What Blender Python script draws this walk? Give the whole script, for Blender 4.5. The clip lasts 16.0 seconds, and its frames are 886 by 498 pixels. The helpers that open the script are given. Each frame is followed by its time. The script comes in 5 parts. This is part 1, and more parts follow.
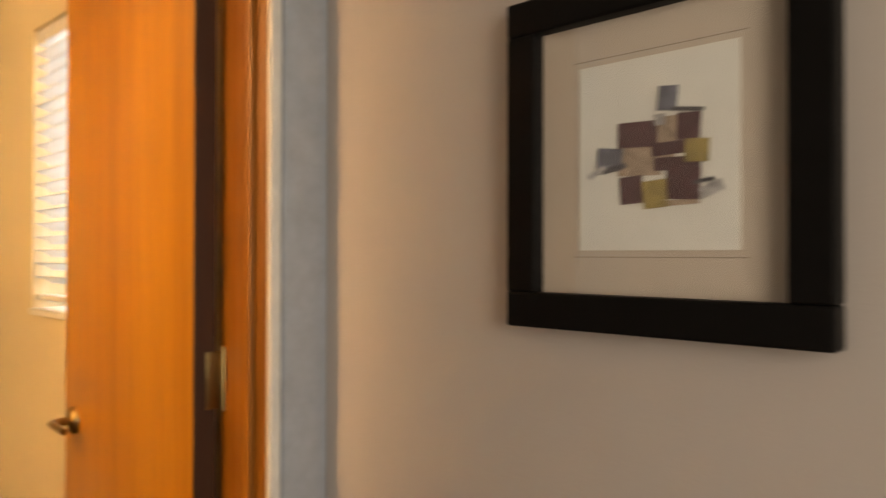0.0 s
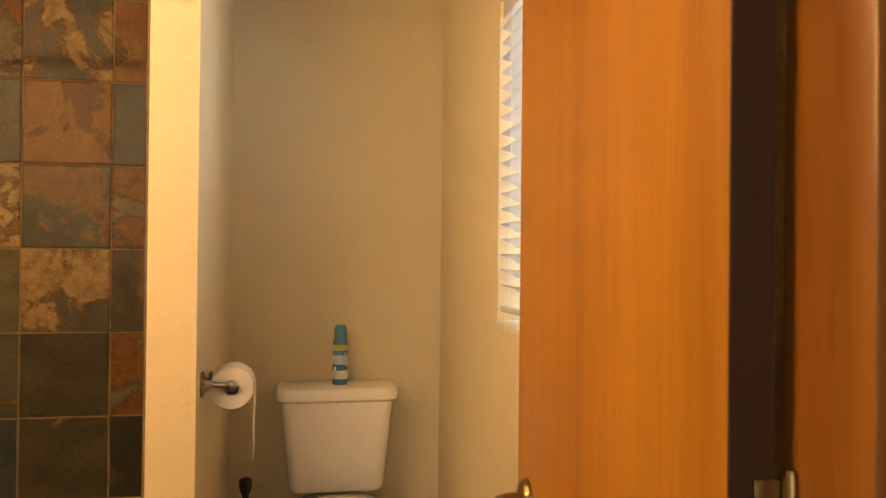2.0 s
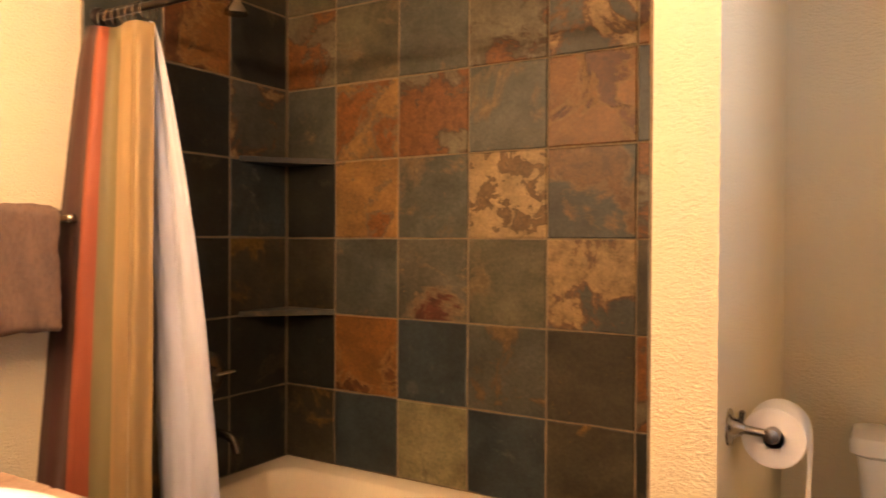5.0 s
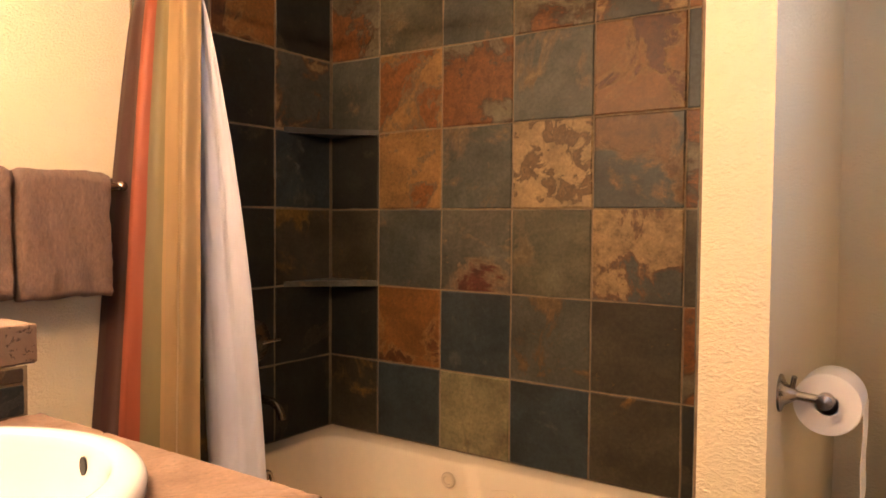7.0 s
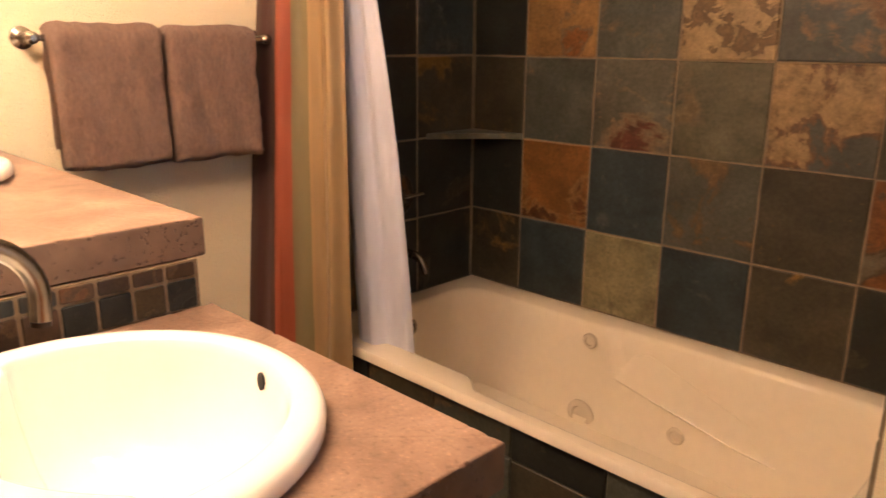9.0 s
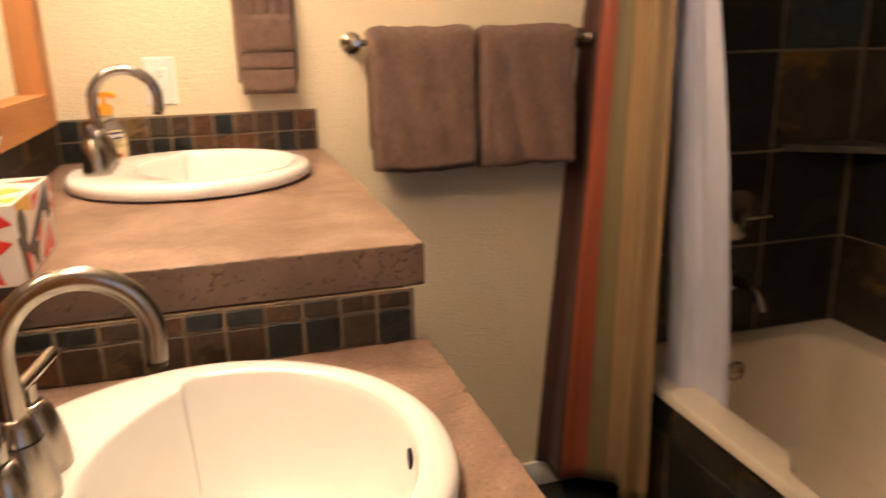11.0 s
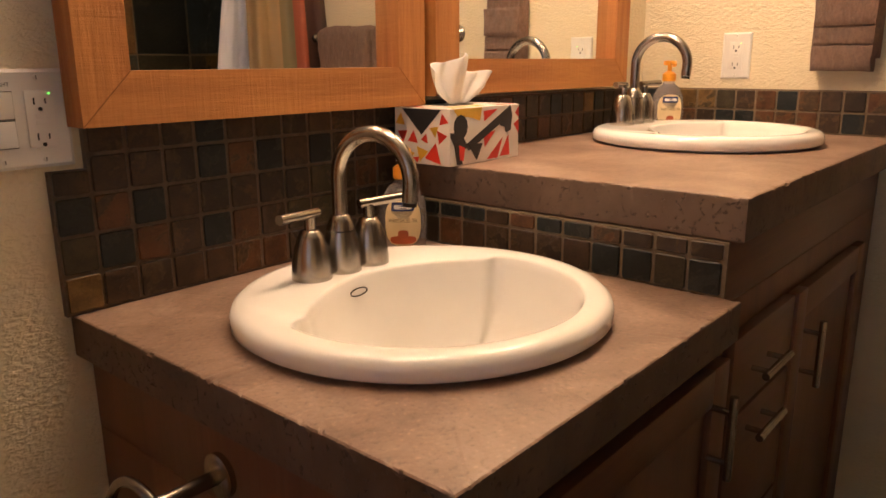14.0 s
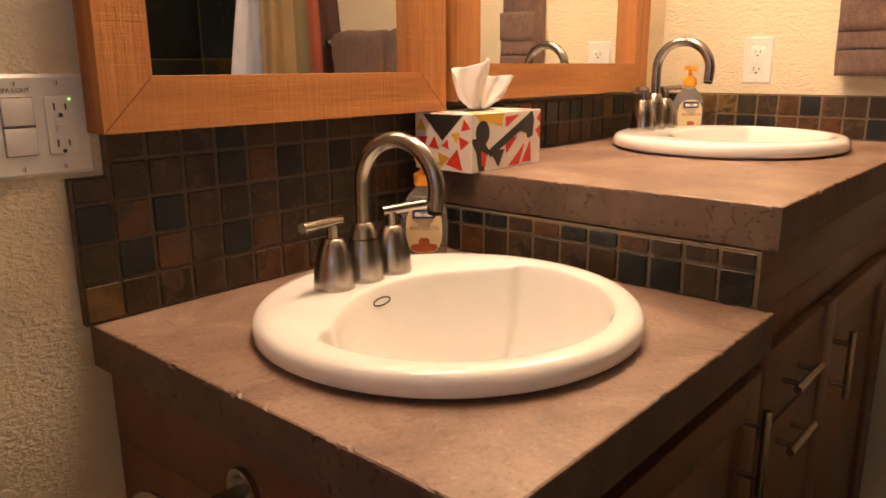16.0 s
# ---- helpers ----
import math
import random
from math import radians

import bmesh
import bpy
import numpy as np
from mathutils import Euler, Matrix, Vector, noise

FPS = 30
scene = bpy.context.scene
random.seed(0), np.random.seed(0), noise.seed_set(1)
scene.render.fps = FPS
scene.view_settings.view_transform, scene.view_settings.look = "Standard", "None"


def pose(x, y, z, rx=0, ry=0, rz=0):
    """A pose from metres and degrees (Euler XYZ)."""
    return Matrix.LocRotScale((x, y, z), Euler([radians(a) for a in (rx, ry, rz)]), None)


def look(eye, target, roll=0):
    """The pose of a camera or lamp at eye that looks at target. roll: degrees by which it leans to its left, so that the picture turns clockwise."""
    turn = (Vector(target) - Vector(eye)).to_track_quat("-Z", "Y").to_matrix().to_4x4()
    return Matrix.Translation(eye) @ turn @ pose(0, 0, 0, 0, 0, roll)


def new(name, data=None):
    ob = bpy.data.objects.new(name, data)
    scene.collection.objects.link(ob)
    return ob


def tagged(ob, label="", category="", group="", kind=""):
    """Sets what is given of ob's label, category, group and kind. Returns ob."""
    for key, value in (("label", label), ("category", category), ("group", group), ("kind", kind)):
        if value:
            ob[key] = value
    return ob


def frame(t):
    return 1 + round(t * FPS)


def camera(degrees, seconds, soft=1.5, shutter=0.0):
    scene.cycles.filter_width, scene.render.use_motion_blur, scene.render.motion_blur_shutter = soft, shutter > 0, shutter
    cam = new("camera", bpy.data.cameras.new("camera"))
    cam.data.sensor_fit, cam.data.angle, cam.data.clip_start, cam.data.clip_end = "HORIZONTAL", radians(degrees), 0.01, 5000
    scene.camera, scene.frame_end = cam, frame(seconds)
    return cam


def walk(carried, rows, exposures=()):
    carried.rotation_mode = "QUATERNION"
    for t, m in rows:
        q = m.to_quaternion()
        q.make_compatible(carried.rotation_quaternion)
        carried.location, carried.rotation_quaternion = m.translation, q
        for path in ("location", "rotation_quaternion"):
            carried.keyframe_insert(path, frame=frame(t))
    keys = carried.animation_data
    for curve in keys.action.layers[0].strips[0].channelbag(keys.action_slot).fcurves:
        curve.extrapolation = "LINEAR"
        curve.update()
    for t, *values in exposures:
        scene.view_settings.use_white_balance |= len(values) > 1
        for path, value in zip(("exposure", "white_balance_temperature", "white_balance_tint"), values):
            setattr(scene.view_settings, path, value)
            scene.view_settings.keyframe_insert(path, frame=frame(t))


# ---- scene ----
cam = camera(61.7, 16.0, shutter=0.5)
PATH = [
    (0, (1.646, -3.5, 1.393), (3.082, -2.108, 1.408), 0.1),
    (0.5, (1.746, -3.411, 1.382), (2.818, -1.723, 1.42), 0.8),
    (1, (1.807, -3.246, 1.386), (2.534, -1.384, 1.432), 0.5),
    (1.5, (1.838, -3.039, 1.401), (2.351, -1.106, 1.42), 0.6),
    (2, (1.904, -2.893, 1.404), (2.279, -0.929, 1.418), 0.6),
    (2.5, (1.966, -2.743, 1.388), (2.191, -0.756, 1.404), 0.6),
    (3, (1.942, -2.582, 1.361), (1.896, -0.582, 1.382), 0.7),
    (3.5, (1.894, -2.419, 1.406), (1.544, -0.45, 1.415), 0.5),
    (4, (1.891, -2.323, 1.413), (1.275, -0.42, 1.426), 0.4),
    (4.5, (1.902, -2.301, 1.413), (1.042, -0.495, 1.416), 0.3),
    (5, (1.913, -2.314, 1.405), (0.874, -0.605, 1.38), 0.3),
    (5.2, (1.925, -2.306, 1.368), (0.831, -0.632, 1.368), 0.5),
    (7.3, (1.896, -2.306, 1.361), (0.748, -0.673, 1.245), 0.6),
    (7.5, (1.881, -2.301, 1.372), (0.729, -0.678, 1.177), 0.7),
    (8, (1.85, -2.29, 1.403), (0.668, -0.717, 1.046), 0.8),
    (8.2, (1.833, -2.28, 1.416), (0.632, -0.737, 0.995), 0.7),
    (10.3, (1.692, -2.115, 1.487), (0.075, -1.073, 0.94), -0.3),
    (10.5, (1.681, -2.064, 1.484), (0.018, -1.094, 0.943), -0.4),
    (11, (1.692, -1.969, 1.469), (-0.156, -1.432, 0.922), -1.3),
    (11.5, (1.637, -1.846, 1.436), (-0.29, -1.719, 0.915), -1.0),
    (12, (1.606, -1.734, 1.433), (-0.322, -1.906, 0.93), -0.7),
    (12.5, (1.627, -1.618, 1.413), (-0.239, -2.139, 0.917), -0.4),
    (13, (1.67, -1.515, 1.404), (-0.034, -2.445, 0.923), -0.5),
    (13.5, (1.696, -1.435, 1.394), (0.156, -2.614, 0.907), -0.4),
    (14, (1.718, -1.401, 1.373), (0.245, -2.662, 0.883), -0.3),
    (14.5, (1.729, -1.384, 1.364), (0.275, -2.667, 0.875), -0.3),
    (15, (1.725, -1.381, 1.36), (0.266, -2.66, 0.872), -0.3),
    (15.5, (1.719, -1.396, 1.363), (0.251, -2.664, 0.876), -0.3),
    (16, (1.716, -1.433, 1.374), (0.255, -2.711, 0.895), -0.3),
]
walk(cam, [(t, look(e, g, r)) for t, e, g, r in PATH], [(0.0, 1.18, 9200, 10), (1.0, 0.9, 8900, 9), (2.5, 0.88, 8200, 6), (3.5, 0.97, 7500, 3), (4.2, 1.32, 6900, 9), (5.0, 1.36, 7000, 18), (7.5, 1.25, 6050, 18), (8.2, 1.2, 5950, 18), (10.5, 0.66, 5550, 11), (11.5, 0.18, 5600, 10), (13.0, -0.07, 5750, 11), (14.0, 0.06, 5750, 13), (15.0, 0.16, 5750, 14), (16.0, 0.28, 5800, 15)])

# ---- world and exposure ----
world = bpy.data.worlds.new("world")
scene.world = world
world.use_nodes = True
wn = world.node_tree.nodes
sky = wn.new("ShaderNodeTexSky")
sky.sky_type, sky.sun_disc, sky.sun_elevation, sky.sun_rotation = "NISHITA", False, radians(35), radians(250)
world.node_tree.links.new(sky.outputs[0], wn["Background"].inputs[0])
wn["Background"].inputs[1].default_value = 0.06
sun = new("sun", bpy.data.lights.new("sun", "SUN"))
sun.data.energy, sun.data.angle, sun.data.color = 1.0, radians(10), (1, 0.95, 0.88)
sun.matrix_world = look((0, 0, 10), (4, 6, 3))
# daylight that enters the hall through its window behind the walker
dl = new("daylight", bpy.data.lights.new("daylight", "AREA"))
dl.data.shape, dl.data.size, dl.data.size_y, dl.data.energy, dl.data.color = "RECTANGLE", 1.1, 1.2, 11, (0.92, 0.94, 1.0)
dl.matrix_world = look((1.2, -5.06, 1.6), (1.2, 0, 1.5))
# sky light in the bathroom window
wl = new("window_daylight", bpy.data.lights.new("window_daylight", "AREA"))
wl.data.shape, wl.data.size, wl.data.size_y, wl.data.energy, wl.data.color = "RECTANGLE", 0.72, 0.88, 6, (0.68, 0.80, 1.0)
wl.matrix_world = look((2.66, -1.231, 1.67), (0, -1.231, 1.67))
BULB = 61.0

F = 0.065      # floor level
CEIL = 2.50
EX = -0.262    # end wall
MY = -2.36     # mirror wall, bath side
HY = -2.50     # mirror wall, hall side
RX = 2.45      # window wall
HX = 2.386     # hall wall with the picture
LT, UT = 1.058, 1.198   # worktops
UFR = -1.718   # worktop front
PX0, PX1, PY = 1.514, 1.643, -0.911   # partition beside the tub


# ---- materials ----
def nodes_of(name, rough=0.5, metal=0.0, spec=0.5):
    m = bpy.data.materials.new(name)
    m.use_nodes = True
    nt = m.node_tree
    b = nt.nodes["Principled BSDF"]
    b.inputs["Roughness"].default_value, b.inputs["Metallic"].default_value = rough, metal
    b.inputs["Specular IOR Level"].default_value = spec
    return m, nt, b


def node(nt, kind, **kw):
    n = nt.nodes.new(kind)
    for k, v in kw.items():
        n.inputs[k.replace("_", " ")].default_value = v
    return n


def coords(nt, scale=(1, 1, 1), per_object=False):
    tc = nt.nodes.new("ShaderNodeTexCoord")
    mp = node(nt, "ShaderNodeMapping", Scale=scale)
    if per_object:
        oi = nt.nodes.new("ShaderNodeObjectInfo")
        mul = nt.nodes.new("ShaderNodeMath")
        mul.operation = "MULTIPLY"
        mul.inputs[1].default_value = 37.0
        nt.links.new(oi.outputs["Random"], mul.inputs[0])
        nt.links.new(mul.outputs[0], mp.inputs["Location"])
    nt.links.new(tc.outputs["Object"], mp.inputs[0])
    return mp


def ramp(nt, fac, stops):
    r = nt.nodes.new("ShaderNodeValToRGB")
    while len(r.color_ramp.elements) < len(stops):
        r.color_ramp.elements.new(0.5)
    for e, (p, c) in zip(r.color_ramp.elements, stops):
        e.position, e.color = p, (*c, 1) if len(c) == 3 else c
    nt.links.new(fac, r.inputs[0])
    return r


def noise_tex(nt, vec, scale, detail=4.0, rough=0.6, dist=0.0):
    n = node(nt, "ShaderNodeTexNoise", Scale=scale, Detail=detail, Roughness=rough, Distortion=dist)
    nt.links.new(vec.outputs[0], n.inputs["Vector"])
    return n


def bump(nt, b, height, strength, dist=0.002):
    n = node(nt, "ShaderNodeBump", Strength=strength, Distance=dist)
    nt.links.new(height, n.inputs["Height"])
    nt.links.new(n.outputs[0], b.inputs["Normal"])


def plain(name, col, rough=0.5, metal=0.0, var=0.08, scale=30.0, bmp=0.0, spec=0.5, bscale=None):
    m, nt, b = nodes_of(name, rough, metal, spec)
    v = coords(nt)
    n = noise_tex(nt, v, scale)
    lo, hi = [c * (1 - var) for c in col], [min(1, c * (1 + var)) for c in col]
    r = ramp(nt, n.outputs[0], [(0.3, lo), (0.7, hi)])
    nt.links.new(r.outputs[0], b.inputs["Base Color"])
    if bmp:
        n2 = noise_tex(nt, v, bscale or scale * 3, 3.0)
        bump(nt, b, n2.outputs[0], bmp)
    return m


def plaster(name, col, relief=0.5):
    """Painted wall with a hand-trowelled, orange-peel texture."""
    m, nt, b = nodes_of(name, 0.55, 0, 0.35)
    v = coords(nt)
    big = noise_tex(nt, v, 2.2, 3)
    r = ramp(nt, big.outputs[0], [(0.3, [c * 0.94 for c in col]), (0.7, col)])
    nt.links.new(r.outputs[0], b.inputs["Base Color"])
    fine = noise_tex(nt, coords(nt, (105, 105, 165)), 1.0, 4, 0.6, 0.4)
    rr = ramp(nt, fine.outputs[0], [(0.36, (0, 0, 0)), (0.66, (1, 1, 1))])
    bump(nt, b, rr.outputs[0], relief, 0.0026)
    return m


def wood(name, dark, light, axis="z", rough=0.38, scale=1.0, rings=9.0):
    m, nt, b = nodes_of(name, rough)
    s = {"x": (0.5, 9, 9), "y": (9, 0.5, 9), "z": (9, 9, 0.5)}[axis]
    v = coords(nt, [c * scale for c in s])
    warp = noise_tex(nt, v, 1.3, 6, 0.6, 0.6)
    grain = noise_tex(nt, coords(nt, [c * scale * 6 for c in s]), 3.0, 5, 0.7)
    mix = node(nt, "ShaderNodeMath")
    mix.operation = "MULTIPLY_ADD"
    mix.inputs[1].default_value = 0.35
    nt.links.new(grain.outputs[0], mix.inputs[0])
    nt.links.new(warp.outputs[0], mix.inputs[2])
    mid = [(a + c) / 2 for a, c in zip(dark, light)]
    r = ramp(nt, mix.outputs[0], [(0.45, dark), (0.66, mid), (0.9, light)])
    nt.links.new(r.outputs[0], b.inputs["Base Color"])
    bump(nt, b, grain.outputs[0], 0.12, 0.001)
    return m


def slate(name, base, second, cover=0.5, third=None, rough=0.45, scale=1.0, size=4.0):
    """Cleft slate: a softly clouded base, sharp-edged mineral patches over part of it, rusty flecks and layered relief."""
    m, nt, b = nodes_of(name, rough, 0, 0.36)
    v = coords(nt, (scale,) * 3, True)
    cloud = noise_tex(nt, v, 5.0, 5, 0.62, 0.3)
    patch = noise_tex(nt, v, size, 9, 0.62, 0.5)
    spots = noise_tex(nt, v, 22, 6, 0.7, 0.3)
    fine = noise_tex(nt, v, 75, 5, 0.75)
    third = third or [(a + c) * 0.5 for a, c in zip(base, second)]
    r = ramp(nt, cloud.outputs[0], [(0.30, [c * 0.55 for c in base]), (0.5, base), (0.70, [c * 1.5 for c in base])])
    sec = ramp(nt, spots.outputs[0], [(0.40, [c * 0.72 for c in second]), (0.5, second), (0.66, [c * 1.3 for c in second])])
    e = 0.5 + (0.5 - cover) * 0.34
    where = ramp(nt, patch.outputs[0], [(e - 0.012, (0, 0, 0)), (e + 0.022, (1, 1, 1))])
    rim = ramp(nt, patch.outputs[0], [(e - 0.04, (0, 0, 0)), (e, (0.75, 0.75, 0.75)), (e + 0.03, (0, 0, 0))])
    flecks = ramp(nt, spots.outputs[0], [(0.64, (0, 0, 0)), (0.69, (0.8, 0.8, 0.8))])
    last = r
    for fac, colour in ((where, sec), (rim, third), (flecks, third)):
        mx = nt.nodes.new("ShaderNodeMixRGB")
        nt.links.new(fac.outputs[0], mx.inputs[0])
        nt.links.new(last.outputs[0], mx.inputs[1])
        if isinstance(colour, (list, tuple)):
            mx.inputs[2].default_value = (*colour, 1)
        else:
            nt.links.new(colour.outputs[0], mx.inputs[2])
        last = mx
    f = ramp(nt, fine.outputs[0], [(0.25, (0.62, 0.62, 0.62)), (0.75, (1.32, 1.32, 1.32))])
    mx = nt.nodes.new("ShaderNodeMixRGB")
    mx.blend_type = "MULTIPLY"
    mx.inputs[0].default_value = 1.0
    nt.links.new(last.outputs[0], mx.inputs[1])
    nt.links.new(f.outputs[0], mx.inputs[2])
    nt.links.new(mx.outputs[0], b.inputs["Base Color"])
    add = node(nt, "ShaderNodeMath")
    add.operation = "ADD"
    nt.links.new(noise_tex(nt, v, 14, 8, 0.62, 0.4).outputs[0], add.inputs[0])
    nt.links.new(where.outputs[0], add.inputs[1])
    bump(nt, b, add.outputs[0], 0.35, 0.003)
    return m


def concrete(name):
    m, nt, b = nodes_of(name, 0.42)
    v = coords(nt)
    big = noise_tex(nt, v, 7, 6, 0.6, 0.5)
    fine = noise_tex(nt, v, 160, 3)
    r = ramp(nt, big.outputs[0], [(0.28, (0.155, 0.095, 0.066)), (0.5, (0.27, 0.178, 0.130)), (0.70, (0.37, 0.26, 0.20))])
    f = ramp(nt, fine.outputs[0], [(0.30, (0.66, 0.66, 0.66)), (0.42, (0.95, 0.95, 0.95)), (0.60, (1.0, 1.0, 1.0)), (0.72, (1.38, 1.32, 1.25))])
    mx = nt.nodes.new("ShaderNodeMixRGB")
    mx.blend_type = "MULTIPLY"
    mx.inputs[0].default_value = 1.0
    nt.links.new(r.outputs[0], mx.inputs[1])
    nt.links.new(f.outputs[0], mx.inputs[2])
    nt.links.new(mx.outputs[0], b.inputs["Base Color"])
    bump(nt, b, fine.outputs[0], 0.45, 0.0015)
    return m


def concrete_edge(name):
    """The worktop's cast side, pitted with air holes; shade is put into its colour."""
    m, nt, b = nodes_of(name, 0.6)
    v = coords(nt)
    big = noise_tex(nt, v, 9, 6, 0.6)
    # both stops lie below the top's colours, as the sides get little lamplight
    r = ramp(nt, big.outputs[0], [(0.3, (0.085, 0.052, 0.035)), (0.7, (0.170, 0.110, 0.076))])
    pits = noise_tex(nt, v, 130, 3, 0.55, 0.3)
    p = ramp(nt, pits.outputs[0], [(0.33, (0, 0, 0)), (0.39, (1, 1, 1))])
    mx = nt.nodes.new("ShaderNodeMixRGB")
    mx.blend_type = "MIX"
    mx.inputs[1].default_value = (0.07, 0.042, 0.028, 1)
    nt.links.new(p.outputs[0], mx.inputs[0])
    nt.links.new(r.outputs[0], mx.inputs[2])
    nt.links.new(mx.outputs[0], b.inputs["Base Color"])
    bump(nt, b, p.outputs[0], 0.9, 0.004)
    return m


def terry(name, col):
    m, nt, b = nodes_of(name, 0.95, 0, 0.1)
    b.inputs["Sheen Weight"].default_value = 0.2
    v = coords(nt)
    big = noise_tex(nt, coords(nt, (1, 1.4, 0.7)), 62, 8, 0.8, 0.8)
    fine = noise_tex(nt, v, 420, 2)
    r = ramp(nt, big.outputs[0], [(0.34, [c * 0.58 for c in col]), (0.66, [c * 1.25 for c in col])])
    nt.links.new(r.outputs[0], b.inputs["Base Color"])
    add = node(nt, "ShaderNodeMath")
    add.operation = "ADD"
    nt.links.new(fine.outputs[0], add.inputs[0])
    nt.links.new(big.outputs[0], add.inputs[1])
    bump(nt, b, add.outputs[0], 1.0, 0.011)
    return m


def glow(name, col, strength):
    m = bpy.data.materials.new(name)
    m.use_nodes = True
    nt = m.node_tree
    e = node(nt, "ShaderNodeEmission", Color=(*col, 1), Strength=strength)
    nt.links.new(e.outputs[0], nt.nodes["Material Output"].inputs[0])
    return m


def glass(name, col=(1, 1, 1), rough=0.0, ior=1.45):
    m, nt, b = nodes_of(name, rough)
    b.inputs["Base Color"].default_value = (*col, 1)
    b.inputs["Transmission Weight"].default_value, b.inputs["IOR"].default_value = 1.0, ior
    return m


CREAM = plaster("cream_wall", (0.80, 0.70, 0.49), 0.72)
GREY_WALL = plaster("grey_wall", (0.60, 0.55, 0.52), 0.1)
WHITE = plain("white_paint", (0.78, 0.77, 0.74), 0.45, bmp=0.05)
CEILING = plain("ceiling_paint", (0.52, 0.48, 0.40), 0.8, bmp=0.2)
BLUE_TRIM = plain("blue_grey_paint", (0.38, 0.43, 0.50), 0.4, bmp=0.05)
DOOR_WOOD = wood("door_wood", (0.31, 0.112, 0.013), (0.50, 0.215, 0.032), "z", 0.35, 0.7)
JAMB_WOOD = wood("jamb_wood", (0.20, 0.065, 0.009), (0.33, 0.125, 0.020), "z", 0.4, 0.8)
# the door's unlit hinge edge: its shade is put into the wood colour
DOOR_EDGE_SHADED = wood("door_edge_wood_shaded", (0.035, 0.012, 0.006), (0.07, 0.028, 0.012), "z", 0.5)
def sawn(name, along):
    """Rough-sawn fir: grain along the bar, saw marks across it."""
    m = wood(name, (0.27, 0.085, 0.016), (0.52, 0.23, 0.055), along, 0.55, 2.2)
    nt = m.node_tree
    p = nt.nodes["Principled BSDF"]
    saw = noise_tex(nt, coords(nt, (130, 40, 9) if along == "x" else (9, 40, 130)), 1.0, 3, 0.6)
    fibre = noise_tex(nt, coords(nt, (12, 90, 160) if along == "x" else (160, 90, 12)), 1.0, 4, 0.7)
    add = node(nt, "ShaderNodeMath")
    add.operation = "ADD"
    nt.links.new(saw.outputs[0], add.inputs[0])
    nt.links.new(fibre.outputs[0], add.inputs[1])
    bump(nt, p, add.outputs[0], 0.55, 0.0025)
    return m


FRAME_X, FRAME_Z = sawn("fir_frame_x", "x"), sawn("fir_frame_z", "z")
CABINET = wood("cabinet_wood_z", (0.105, 0.040, 0.018), (0.19, 0.083, 0.038), "z", 0.4, 1.2)
CABINET_X = wood("cabinet_wood_x", (0.105, 0.040, 0.018), (0.19, 0.083, 0.038), "x", 0.4, 1.2)
CONCRETE = concrete("brown_concrete")
CONCRETE_SIDE_SHADED = concrete_edge("pitted_concrete_shaded")
PORCELAIN = plain("porcelain", (0.86, 0.85, 0.82), 0.07, var=0.01)
TUB = plain("tub_acrylic", (0.74, 0.66, 0.53), 0.14, var=0.02)
TUB_DETAIL = plain("tub_fittings", (0.62, 0.54, 0.42), 0.25, var=0.03)
NICKEL = plain("brushed_nickel", (0.37, 0.335, 0.29), 0.26, 1.0, 0.06, 60)
DARK_METAL = plain("dark_bronze", (0.06, 0.05, 0.045), 0.3, 1.0)
BRASS = plain("worn_brass", (0.27, 0.19, 0.085), 0.33, 1.0)
GROUT = plain("grout", (0.19, 0.145, 0.092), 0.9, var=0.2, scale=60, bmp=0.4)
GROUT_DARK = plain("mosaic_grout", (0.135, 0.098, 0.066), 0.9, var=0.2, scale=80, bmp=0.4)
TOWEL = terry("taupe_terry", (0.30, 0.178, 0.125))
PLASTIC = plain("white_plastic", (0.76, 0.74, 0.69), 0.3, var=0.01)
BLACK = plain("black", (0.012, 0.012, 0.012), 0.5)
FRAME_BLACK = plain("black_frame", (0.004, 0.0035, 0.0035), 0.5, var=0.2, bmp=0.1, spec=0.15)
MIRROR = nodes_of("mirror", 0.0, 1.0)[0]
MIRROR.node_tree.nodes["Principled BSDF"].inputs["Base Color"].default_value = (0.86, 0.88, 0.86, 1)
PAPER = plain("paper", (0.82, 0.80, 0.77), 0.9, var=0.03, bmp=0.2)
YELLOW = plain("orange_plastic", (0.85, 0.36, 0.015), 0.3, var=0.02)
